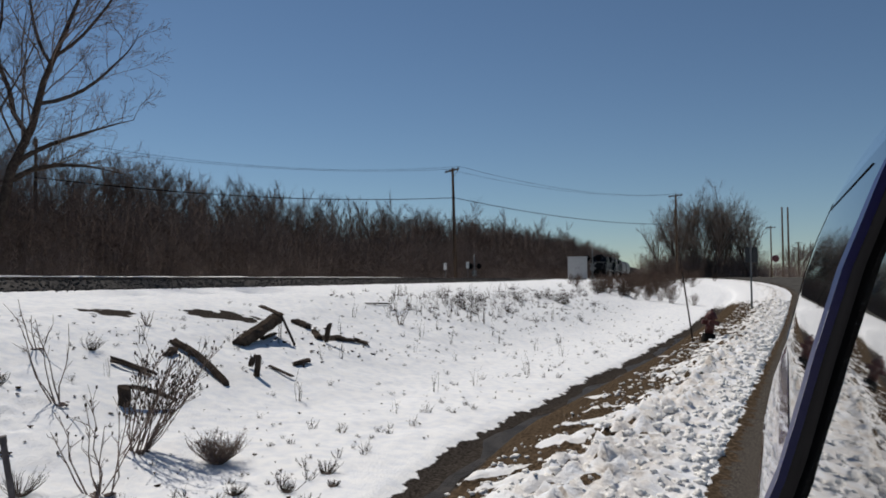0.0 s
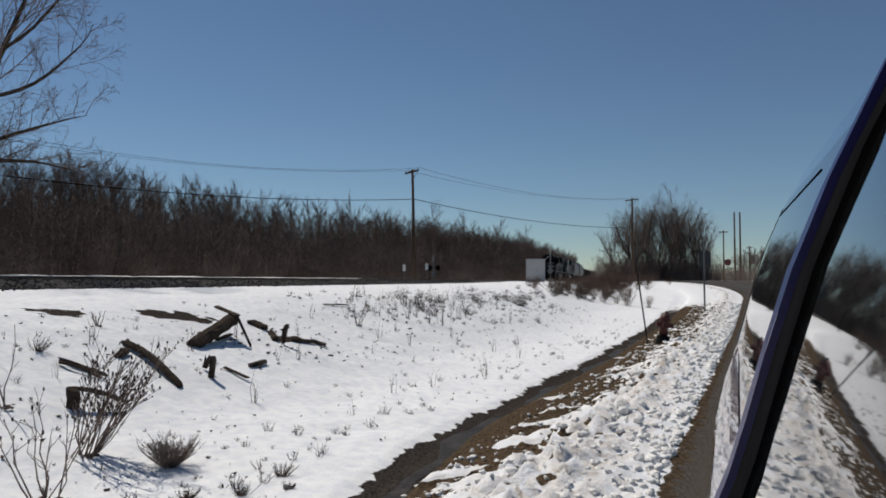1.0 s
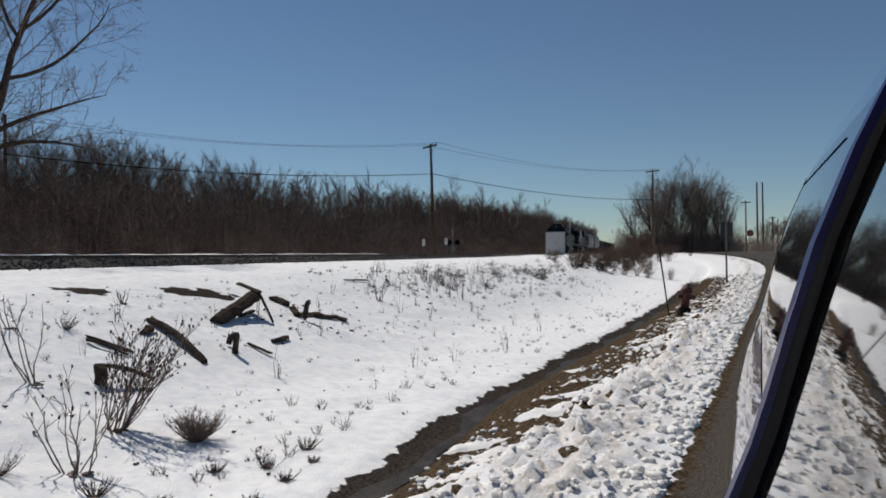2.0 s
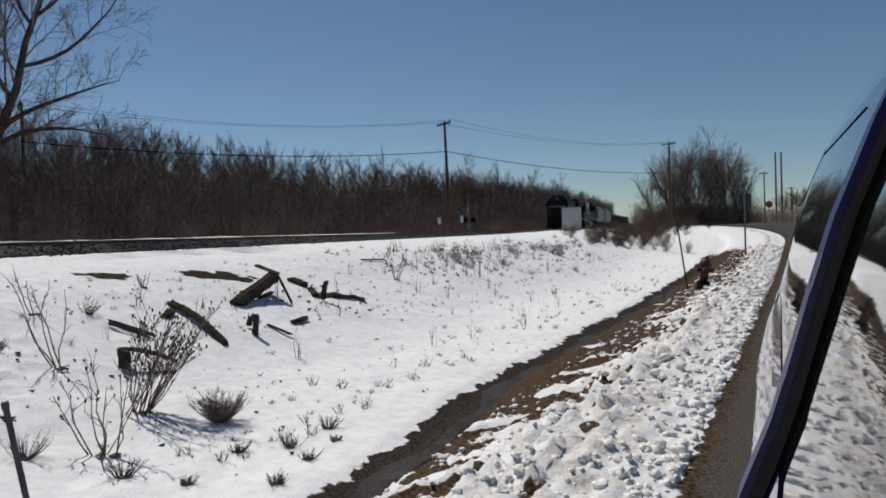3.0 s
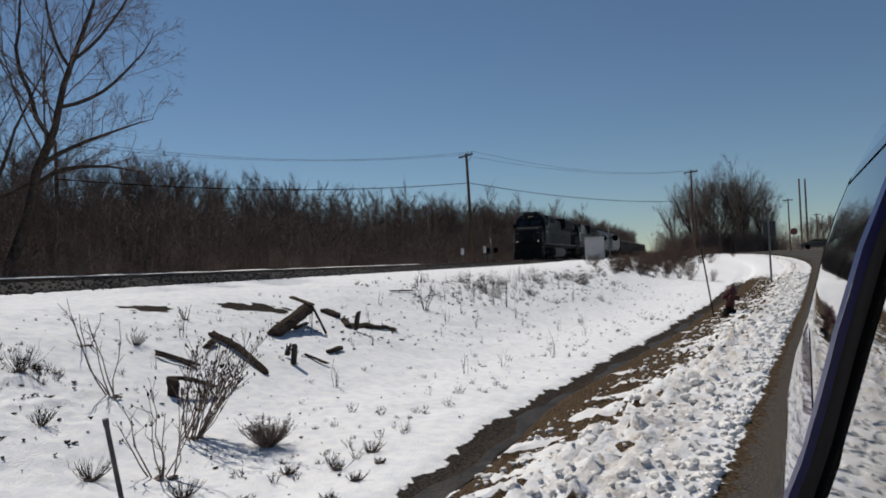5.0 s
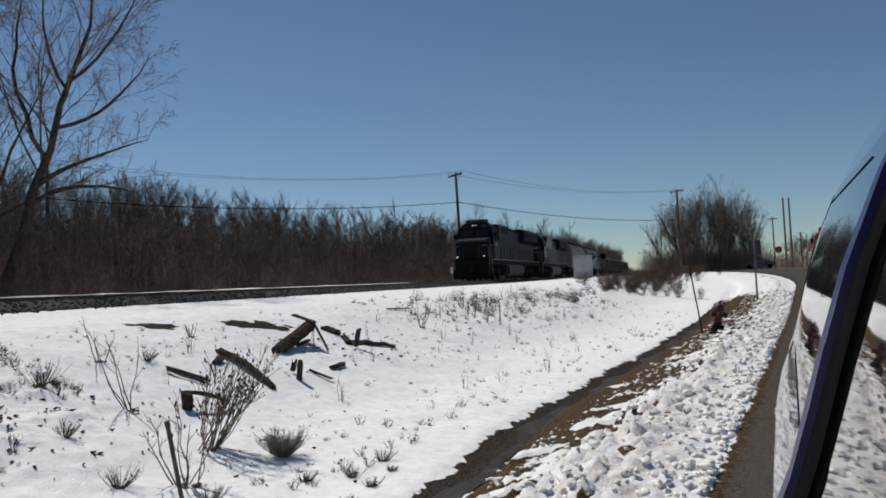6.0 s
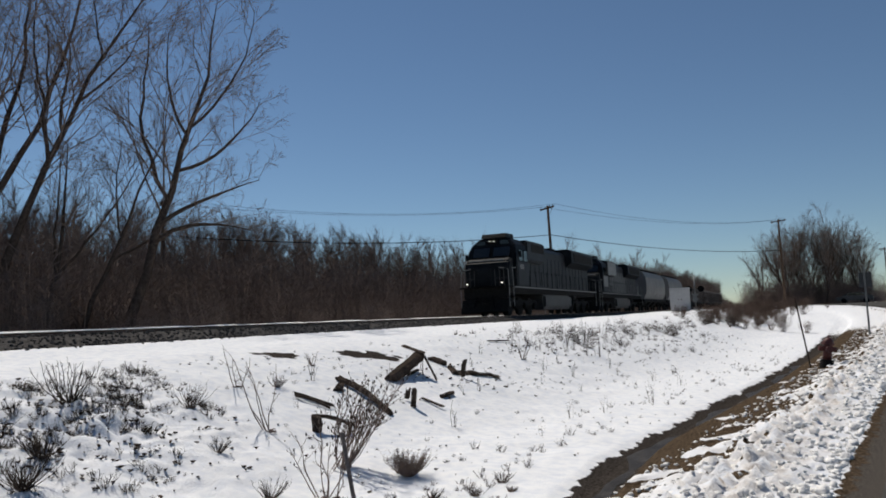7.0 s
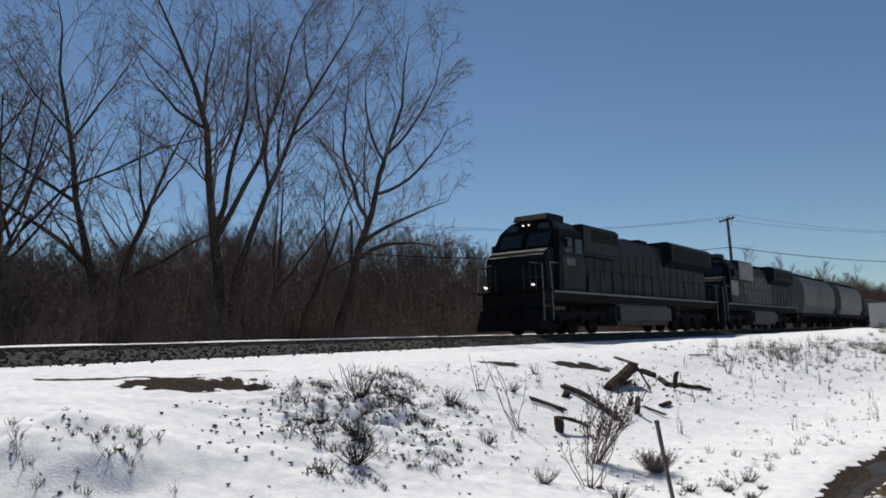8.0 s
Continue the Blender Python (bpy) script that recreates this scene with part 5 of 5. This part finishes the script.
    part("horn", rod((0.25, 3.75, 4.85), (0.25, 3.4, 4.85), 0.03, 0.1, 10), M_UNDER, cab)
    part("antenna", box((0.14, 0.2, 0.3), (0.6, 3.7, 4.72), 0.03), M_UNDER, cab)
    # long hood
    part("blower_housing", box((2.9, 3.7, 1.28), (0, 5.72, 3.84), 0.1), M_SIDE, e)
    hood = part("long_hood", prism([(-0.98, 1.66), (-0.98, 4.1), (-0.8, 4.35), (0.8, 4.35), (0.98, 4.1), (0.98, 1.66)], 3.87, L - 1.0, "y"), M_SIDE, e)
    for s in (-1, 1):
        for k in range(17):
            y = 4.4 + k * 0.92
            if y > L - 1.8:
                break
            d = part("hood_door", box((0.03, 0.84, 1.9), (s * 0.99, y, 2.75), 0.012), M_PANEL if second and 3 <= k <= 10 else M_SIDE, hood)
            part("latch", box((0.03, 0.05, 0.14), (s * 1.01, y + 0.33, 2.7)), M_UNDER, d)
        part("air_grille", box((0.03, 2.6, 0.5), (s * 1.455, 6.0, 4.05), 0.01), M_UNDER, e)
        if second:
            part("light_panel", box((0.025, 3.3, 1.15), (s * 1.475, 5.75, 3.8), 0.01), M_STRIPE, e, "pale grey painted panel")
            part("cab_panel", box((0.02, 1.5, 0.9), (s * 1.54, 2.6, 2.6), 0.008), M_STRIPE, cab, "pale grey painted panel")
    part("exhaust_stack", box((1.1, 1.2, 0.3), (0, 12.6, 4.48), 0.05), M_UNDER, hood)
    for y in (8.4, 10.4):
        part("roof_hatch", box((1.3, 1.2, 0.12), (0, y, 4.42), 0.04), paint, hood)
    wings = part("radiator", prism([(-0.98, 3.3), (-1.5, 3.62), (-1.5, 4.45), (-1.25, 4.62), (1.25, 4.62), (1.5, 4.45), (1.5, 3.62), (0.98, 3.3)], L - 7.6, L - 1.1, "y"), paint, e)
    for s in (-1, 1):
        part("radiator_grille", box((0.03, 5.4, 0.6), (s * 1.505, L - 4.3, 4.02), 0.01), M_UNDER, wings)
        # walkway rail
        n = 14
        ys = [4.1 + k * (L - 5.4) / n for k in range(n + 1)]
        for y in ys:
            part("rail_post", rod((s * 1.5, y, 1.6), (s * 1.5, y, 2.62), 0.02, None, 6), M_STRIPE if second else M_LOCO, e)
        rail_line(e, [(s * 1.5, ys[0], 2.62), (s * 1.5, ys[-1], 2.62)], 0.02, M_LOCO)
        part("battery_box", box((0.5, 1.6, 0.7), (s * 1.2, 5.0, 1.98), 0.03), M_SIDE, e)
    tank = box((2.9, 6.6, 1.0), (0, 10.35, 0.82), 0.18)
    part("fuel_tank", tank, M_TANK, e, "grimy grey fuel tank")
    for s in (-1, 1):
        part("air_tank", rod((s * 1.25, 14.0, 1.12), (s * 1.25, 15.0, 1.12), 0.17, None, 12), M_UNDER, e, smooth=True)
        rail_line(e, [(s * 1.46, L - 0.45, 0.5), (s * 1.46, L - 0.45, 2.6)], 0.022, M_STRIPE)
    bogie(e, 3.9, 3, 1.85)
    bogie(e, L - 4.0, 3, 1.85)
    TRAIN.append((e, v0))


def covered_hopper(v0):
    e = thing("covered_hopper", "grey curved-side covered hopper wagon with dark streaks", "hopper wagon", None, "covered hoppers")
    L = 17.2
    side = [(-1.2, 1.25), (-1.52, 1.9), (-1.58, 2.8), (-1.5, 3.7), (-1.2, 4.25), (-0.7, 4.5), (0.7, 4.5), (1.2, 4.25), (1.5, 3.7), (1.58, 2.8), (1.52, 1.9), (1.2, 1.25)]
    for a, z in ((1.6, L / 2 - 0.02), (L / 2 + 0.02, L - 1.6)):
        part("bay", prism(side, a, z, "y"), M_HOPPER, e, smooth=False)
    part("divider", prism([(p * 1.012, q) for p, q in side], L / 2 - 0.05, L / 2 + 0.05, "y"), M_HOPPER, e)
    for a in (1.5, L - 1.6):
        part("end_rib", prism([(p * 1.02, q) for p, q in side], a, a + 0.12, "y"), M_HOPPER, e)
    part("sill", box((2.9, L - 0.8, 0.3), (0, L / 2, 1.12), 0.03), M_UNDER, e)
    for s in (-1, 1):
        part("end_slope", prism([(0.5 if s < 0 else L - 0.5, 1.25), (1.6 if s < 0 else L - 1.6, 3.6), (1.6 if s < 0 else L - 1.6, 1.25)], -0.7, 0.7, "x"), M_HOPPER, e)
        part("walkway", box((0.5, L - 3.4, 0.05), (s * 0.65, L / 2, 4.6), 0.01), M_UNDER, e)
        part("ladder", box((0.06, 0.4, 2.6), (s * 1.45, 0.9 if s < 0 else L - 0.9, 2.6), 0.01), M_UNDER, e)
    for k in range(3):
        part("outlet_gate", prism([(-1.1, 1.1), (-0.4, 0.45), (0.4, 0.45), (1.1, 1.1)], 4.2 + k * 3.3, 6.0 + k * 3.3, "y"), M_UNDER, e)
        part("hatch", box((0.9, 3.6, 0.12), (0, 3.6 + k * 4.6, 4.56), 0.04), M_HOPPER, e)
    bogie(e, 2.1, 2, 1.75, False)
    bogie(e, L - 2.1, 2, 1.75, False)
    TRAIN.append((e, v0))


def open_hopper(v0):
    e = thing("open_hopper", "dark brown ribbed open hopper wagon", "hopper wagon", None, "open wagons")
    L = 14.4
    part("floor_plate", box((2.9, L - 0.6, 0.25), (0, L / 2, 1.15), 0.03), M_UNDER, e)
    for s in (-1, 1):
        part("side_wall", box((0.08, L - 0.8, 2.0), (s * 1.46, L / 2, 2.25), 0.02), M_DARKCAR, e)
        part("end_wall", box((2.9, 0.08, 1.9), (0, L / 2 + s * (L / 2 - 0.44), 2.25), 0.02), M_DARKCAR, e)
        part("top_rail", box((0.16, L - 0.7, 0.14), (s * 1.5, L / 2, 3.3), 0.02), M_DARKCAR, e)
        for k in range(9):
            part("side_rib", box((0.1, 0.16, 1.9), (s * 1.54, 0.9 + k * (L - 1.8) / 8, 2.2), 0.02), M_DARKCAR, e)
    part("load", box((2.8, L - 1.0, 0.5), (0, L / 2, 3.0), 0.2), M_UNDER, e, "dark heaped load")
    bogie(e, 2.0, 2, 1.75, False)
    bogie(e, L - 2.0, 2, 1.75, False)
    return e


def build_train():
    locomotive(0.0, False)
    locomotive(22.2, True)
    covered_hopper(43.4)
    covered_hopper(61.0)
    first = open_hopper(78.6)
    TRAIN.append((first, 78.6))
    for k in range(1, 5):
        TRAIN.append((copy_thing(first, Matrix.Identity(4)), 78.6 + k * 15.0))


build_train()


# ---------------- the car that carries the camera ----------------
CAR_SHIFT = 0.0
CAR_WHEELS = []
SIDE = ((0.22, 0.04), (0.34, -0.03), (0.55, -0.085), (0.80, -0.10), (0.98, -0.088), (1.08, -0.065), (1.15, -0.038), (1.19, -0.022), (1.26, 0.002), (1.36, 0.029), (1.46, 0.056), (1.56, 0.090), (1.67, 0.138), (1.77, 0.195), (1.85, 0.29), (1.90, 0.8))
BELT = 7


def car_side(k, y):
    """A point on the flank: k along the cross-section, y along the car (rear positive)."""
    z, x = SIDE[k]
    g = float(step(-1.55, -0.55, y))
    if k > BELT:
        z = 1.20 + (z - 1.20) * (0.04 + 0.96 * g)
    z += 0.10 * max(0.0, min(1.0, (y - 1.3) / 1.3)) * (1 if 4 <= k <= BELT else 0)
    if k <= BELT:
        z -= 0.14 * (1 - float(step(-2.1, -1.0, y))) * (k / BELT)
    x -= max(0.0, y - 0.95) * (0.042 if k > BELT else 0.02) * (1 if x < 0.5 else 0)
    rear = max(0.0, y - 2.3) / 0.75
    front = max(0.0, -1.4 - y) / 0.6
    x += 0.22 * rear ** 2.2 + 0.25 * front ** 2
    if k > BELT:
        x += 0.22 * float(step(0.0, -0.7, y))
    return x, y, z


def sweep(k, amount):
    """How far the window frame curves forward towards the roof."""
    return amount * max(0.0, (k - BELT - 1) / 4) ** 2


def car_patch(ks, ys, mirror, out=0.0, curve=0.0):
    bm = bmesh.new()
    grid_v = []
    for y in ys:
        row = []
        for k in ks:
            x, yy, z = car_side(k, y - sweep(k, curve))
            x -= out
            row.append(bm.verts.new((1.6 - x if mirror else x, yy, z)))
        grid_v.append(row)
    for a, b in zip(grid_v, grid_v[1:]):
        for j in range(len(ks) - 1):
            bm.faces.new((a[j], a[j + 1], b[j + 1], b[j]))
    return bm


def car_edge(ks, y, out0, out1, mirror, curve=0.0):
    """The front-facing edge of a frame that stands proud of the flank."""
    bm = bmesh.new()
    rows = []
    for o in (out0, out1):
        row = []
        for k in ks:
            x, yy, z = car_side(k, y - sweep(k, curve))
            x -= o
            row.append(bm.verts.new((1.6 - x if mirror else x, yy + 0.25 * (o - out0), z)))
        rows.append(row)
    for j in range(len(ks) - 1):
        bm.faces.new((rows[0][j], rows[0][j + 1], rows[1][j + 1], rows[1][j]))
    return bm


def build_car():
    e = thing("van", "dark glossy blue van pulling away along the road", "car")
    ys = [-2.0, -1.9, -1.7, -1.5, -1.2, -0.9, -0.8] + [round(-0.7 + 0.1 * k, 2) for k in range(36)]
    low = list(range(0, BELT + 1))
    for mirror in (False, True):
        for name, a, z in (("front_fender", -2.0, -0.9), ("front_door", -0.9, 0.1), ("rear_door", 0.1, 2.1), ("quarter_panel", 2.1, 2.8)):
            yy = [y for y in ys if a - 1e-6 <= y <= z + 1e-6]
            p = part(name, car_patch(low, yy, mirror), M_PAINT, e, smooth=True)
            if "door" in name:
                x0 = 1.6 + 0.15 if mirror else -0.15
                part("door_handle", rod((x0 + (-0.06 if mirror else 0.06), z - 0.22, 1.03), (x0 + (-0.06 if mirror else 0.06), z - 0.06, 1.04), 0.012, 0.010, 10), M_RUBBER, p, smooth=True)
        # greenhouse: glass, then frames proud of it
        up = list(range(BELT, 13))
        pillar = list(range(BELT - 3, 13))
        part("rear_glass" if mirror else "side_glass", car_patch(up, [0.2, 0.3, 0.4, 0.5, 0.6, 0.7, 0.8, 0.91], mirror), M_WINDOW, e, smooth=True)
        part("quarter_glass", car_patch(up, [0.95, 1.03, 1.1] + [y for y in ys if 1.15 <= y <= 2.75], mirror), M_WINDOW, e, smooth=True)
        part("roof_side", car_patch(list(range(12, 16)), [y for y in ys if y >= -0.6], mirror), M_PAINT, e, smooth=True)
        part("belt_moulding", car_patch([BELT - 1, BELT], [y for y in ys if y >= -0.9], mirror, 0.003), M_PAINT, e, smooth=True)
        line = [Vector(car_side(11, y)).lerp(Vector(car_side(12, y)), 0.68) - Vector((0.001, 0, 0)) for y in ys if 1.4 <= y <= 2.6]
        if mirror:
            line = [Vector((1.6 - q.x, q.y, q.z)) for q in line]
        gv, gf = [], []
        tube(gv, gf, line, 0.0013, 0.0013, 6)
        link_mesh("rain_gutter", gv, gf, M_RUBBER, True).parent = e
        seal = part("window_seal", car_patch(pillar, [0.87, 0.93, 0.99, 1.06], mirror, 0.006, 0.28), M_RUBBER, e, smooth=True)
        part("seal_lip", car_edge(pillar, 0.87, -0.004, 0.006, mirror, 0.28), M_RUBBER, seal, smooth=True)
        fr = part("door_frame", car_patch(pillar, [1.064, 1.09, 1.11, 1.14], mirror, 0.016, 0.28), M_FRAME, e, smooth=True)
        part("frame_edge", car_edge(pillar, 1.06, 0.004, 0.016, mirror, 0.28), M_FRAME, fr, smooth=True)
        part("rear_pillar", car_patch(up, [2.5, 2.6, 2.7, 2.8], mirror, 0.008), M_PAINT, e, smooth=True)
        part("windscreen_pillar", car_patch(up, [-1.5, -1.2, -0.9, -0.8, -0.7], mirror, 0.004), M_PAINT, e, smooth=True)
        for y in (-1.25, 1.75):
            x0 = 1.6 - 0.02 if mirror else 0.02
            w = new("wheel")
            w.parent = e
            m = pose(x0, y, 0.34)
            w.matrix_basis = m
            part("tyre", rod((-0.1, 0, 0), (0.1, 0, 0), 0.34, None, 28), M_RUBBER, w)
            part("rim", rod((-0.112, 0, 0), (0.112, 0, 0), 0.21, None, 20), M_STEEL, w)
            CAR_WHEELS.append((w, m))
    # hood, windscreen, tail
    def across(k0, k1, y0, y1, name, mat):
        bm = bmesh.new()
        q = []
        for y, k in ((y0, k0), (y1, k1)):
            x, yy, z = car_side(k, y)
            q.append((bm.verts.new((x, yy, z)), bm.verts.new((0.8, yy, z + 0.05)), bm.verts.new((1.6 - x, yy, z))))
        for j in range(2):
            bm.faces.new((q[0][j], q[0][j + 1], q[1][j + 1], q[1][j]))
        return part(name, bm, mat, e)
    across(BELT, BELT, -2.0, -1.5, "hood", M_PAINT)
    across(12, 12, -1.5, -0.6, "windscreen", M_WINDOW)
    for k0, k1, name, mat in ((0, BELT, "tailgate", M_PAINT), (BELT, 12, "tailgate_glass", M_WINDOW)):
        across(k0, k1, 2.8, 2.8, name, mat)
    across(0, BELT, -2.0, -2.0, "front_bumper", M_PAINT)
    part("floor_pan", box((1.5, 4.6, 0.08), (0.8, 0.4, 0.30), 0.02), M_RUBBER, e)
    for x in (0.35, 1.25):
        part("seat", box((0.5, 0.5, 0.55), (x, -0.2, 0.6), 0.08), M_RUBBER, e)
        part("seat_back", box((0.5, 0.14, 0.6), (x, 0.12, 1.05), 0.06), M_RUBBER, e)
    part("dashboard", box((1.4, 0.35, 0.3), (0.8, -0.95, 0.95), 0.08), M_RUBBER, e)
    return e


CAR = build_car()


def far_car():
    e = thing("sedan", "small dark grey car driving on the far road", "car")
    outline = [(-2.2, 0.3), (-2.25, 0.75), (-1.3, 0.95), (-0.7, 1.4), (0.8, 1.42), (1.5, 1.0), (2.15, 0.9), (2.2, 0.3)]
    bm = prism(outline, -0.85, 0.85, "x")
    bmesh.ops.bevel(bm, geom=bm.edges[:], offset=0.06, segments=2, affect="EDGES")
    part("body", bm, M_PANEL, e)
    for s in (-1, 1):
        part("side_window", prism([(-1.05, 0.98), (-0.62, 1.33), (0.72, 1.34), (1.2, 1.0)], s * 0.86, s * 0.866, "x"), M_GLASSDARK, e)
        part("headlight", box((0.3, 0.06, 0.14), (s * 0.6, -2.22, 0.68), 0.02), M_WHITE, e)
        for y in (-1.35, 1.35):
            part("wheel", rod((s * 0.7, y, 0.32), (s * 0.9, y, 0.32), 0.32, None, 18), M_RUBBER, e)
    return e


FAR_CAR = far_car()


def red_truck():
    """A long-nosed red lorry waiting at the junction, facing the camera."""
    e = thing("truck", "red long-nosed lorry with a dark windscreen on the road", "truck")
    bonnet = prism([(0.0, 0.75), (0.0, 1.65), (0.25, 1.85), (1.6, 2.0), (1.6, 0.75)], -0.95, 0.95, "x")
    bmesh.ops.bevel(bonnet, geom=bonnet.edges[:], offset=0.08, segments=2, affect="EDGES")
    part("bonnet", bonnet, M_TRUCK, e)
    part("grille", box((1.1, 0.05, 0.85), (0, -0.01, 1.25), 0.02), M_STEEL, e)
    part("bumper", box((2.4, 0.25, 0.35), (0, -0.1, 0.6), 0.05), M_STEEL, e)
    cab = prism([(1.6, 0.75), (1.6, 2.0), (1.85, 2.85), (2.3, 3.05), (3.6, 3.1), (3.6, 0.75)], -1.1, 1.1, "x")
    bmesh.ops.bevel(cab, geom=cab.edges[:], offset=0.07, segments=2, affect="EDGES")
    cab = part("cab", cab, M_TRUCK, e)
    part("windscreen", box((1.9, 0.03, 0.75), (0, 1.69, 2.4), 0.02, turn=Matrix.Rotation(radians(-16.4), 4, "X")), M_GLASSDARK, cab)
    part("box_body", box((2.5, 5.5, 2.5), (0, 6.6, 2.3), 0.04), M_TRUCK, e)
    part("chassis", box((1.0, 9.0, 0.25), (0, 4.8, 0.75), 0.03), M_UNDER, e)
    for s in (-1, 1):
        part("headlight", box((0.3, 0.06, 0.2), (s * 0.78, -0.02, 1.15), 0.02), M_WHITE, e)
        part("mirror", box((0.2, 0.08, 0.45), (s * 1.35, 1.8, 2.3), 0.02), M_UNDER, e)
        for y in (0.9, 6.8, 8.1):
            part("wheel", rod((s * 0.8, y, 0.5), (s * 1.12, y, 0.5), 0.5, None, 20), M_RUBBER, e)
    return e


TRUCK = red_truck()


def motions():
    times = [k / 20 for k in range(161)]
    for e, v in TRAIN:
        walk(e, [(t, Matrix.Translation(on_track(0, 18.3 + 16.68 * (8 - t) + v, RAIL_Z)) @ pose(0, 0, 0, 0, 0, TRACK_TURN)) for t in (0.0, 2.0, 4.0, 6.0, 8.0)])
    for w, y in TRAIN_WHEELS:
        walk(w, [(t, Matrix.Translation((0, y, 0.53)) @ Matrix.Rotation(-16.68 * t / 0.53, 4, "X")) for t in times])
    base = pose(0, 0, EYE, TILT, LEAN, TURN)
    way = []
    for t, x, y, z, *_ in ROWS:
        p = base @ Vector((METRES * x, METRES * y, METRES * z))
        way.append((t, p.x if t < 8 else 0.13, p.y))
    walk(CAR, [(t, pose(x + CAR_SHIFT, y, 0)) for t, x, y in way])
    ts, ds = [w[0] for w in way], [w[2] for w in way]
    for w, m in CAR_WHEELS:
        walk(w, [(t, m @ Matrix.Rotation(np.interp(t, ts, ds) / -0.34, 4, "X")) for t in times[::3]] + [(8.0, m @ Matrix.Rotation(ds[-1] / -0.34, 4, "X"))])
    walk(TRUCK, [(t, Matrix.Translation((x, y, ground_z(x, y) + 0.05)) @ pose(0, 0, 0, 0, 0, -14)) for t, x, y in ((0.0, 6.6, 96.0), (3.0, 4.4, 84.0), (4.5, 2.75, 77.0), (6.0, 1.2, 71.5), (7.0, 0.75, 69.6), (8.0, 0.6, 69.0))])
    walk(FAR_CAR, [(t, Matrix.Translation((x, 115.5, ground_z(x, 115.5) + 0.07)) @ pose(0, 0, 0, 0, 0, -90)) for t, x in ((0.0, 52.0), (4.0, 8.0), (6.0, -6.4), (6.5, -7.5), (7.0, -8.4), (7.5, -9.2), (8.0, -9.9))])


motions()
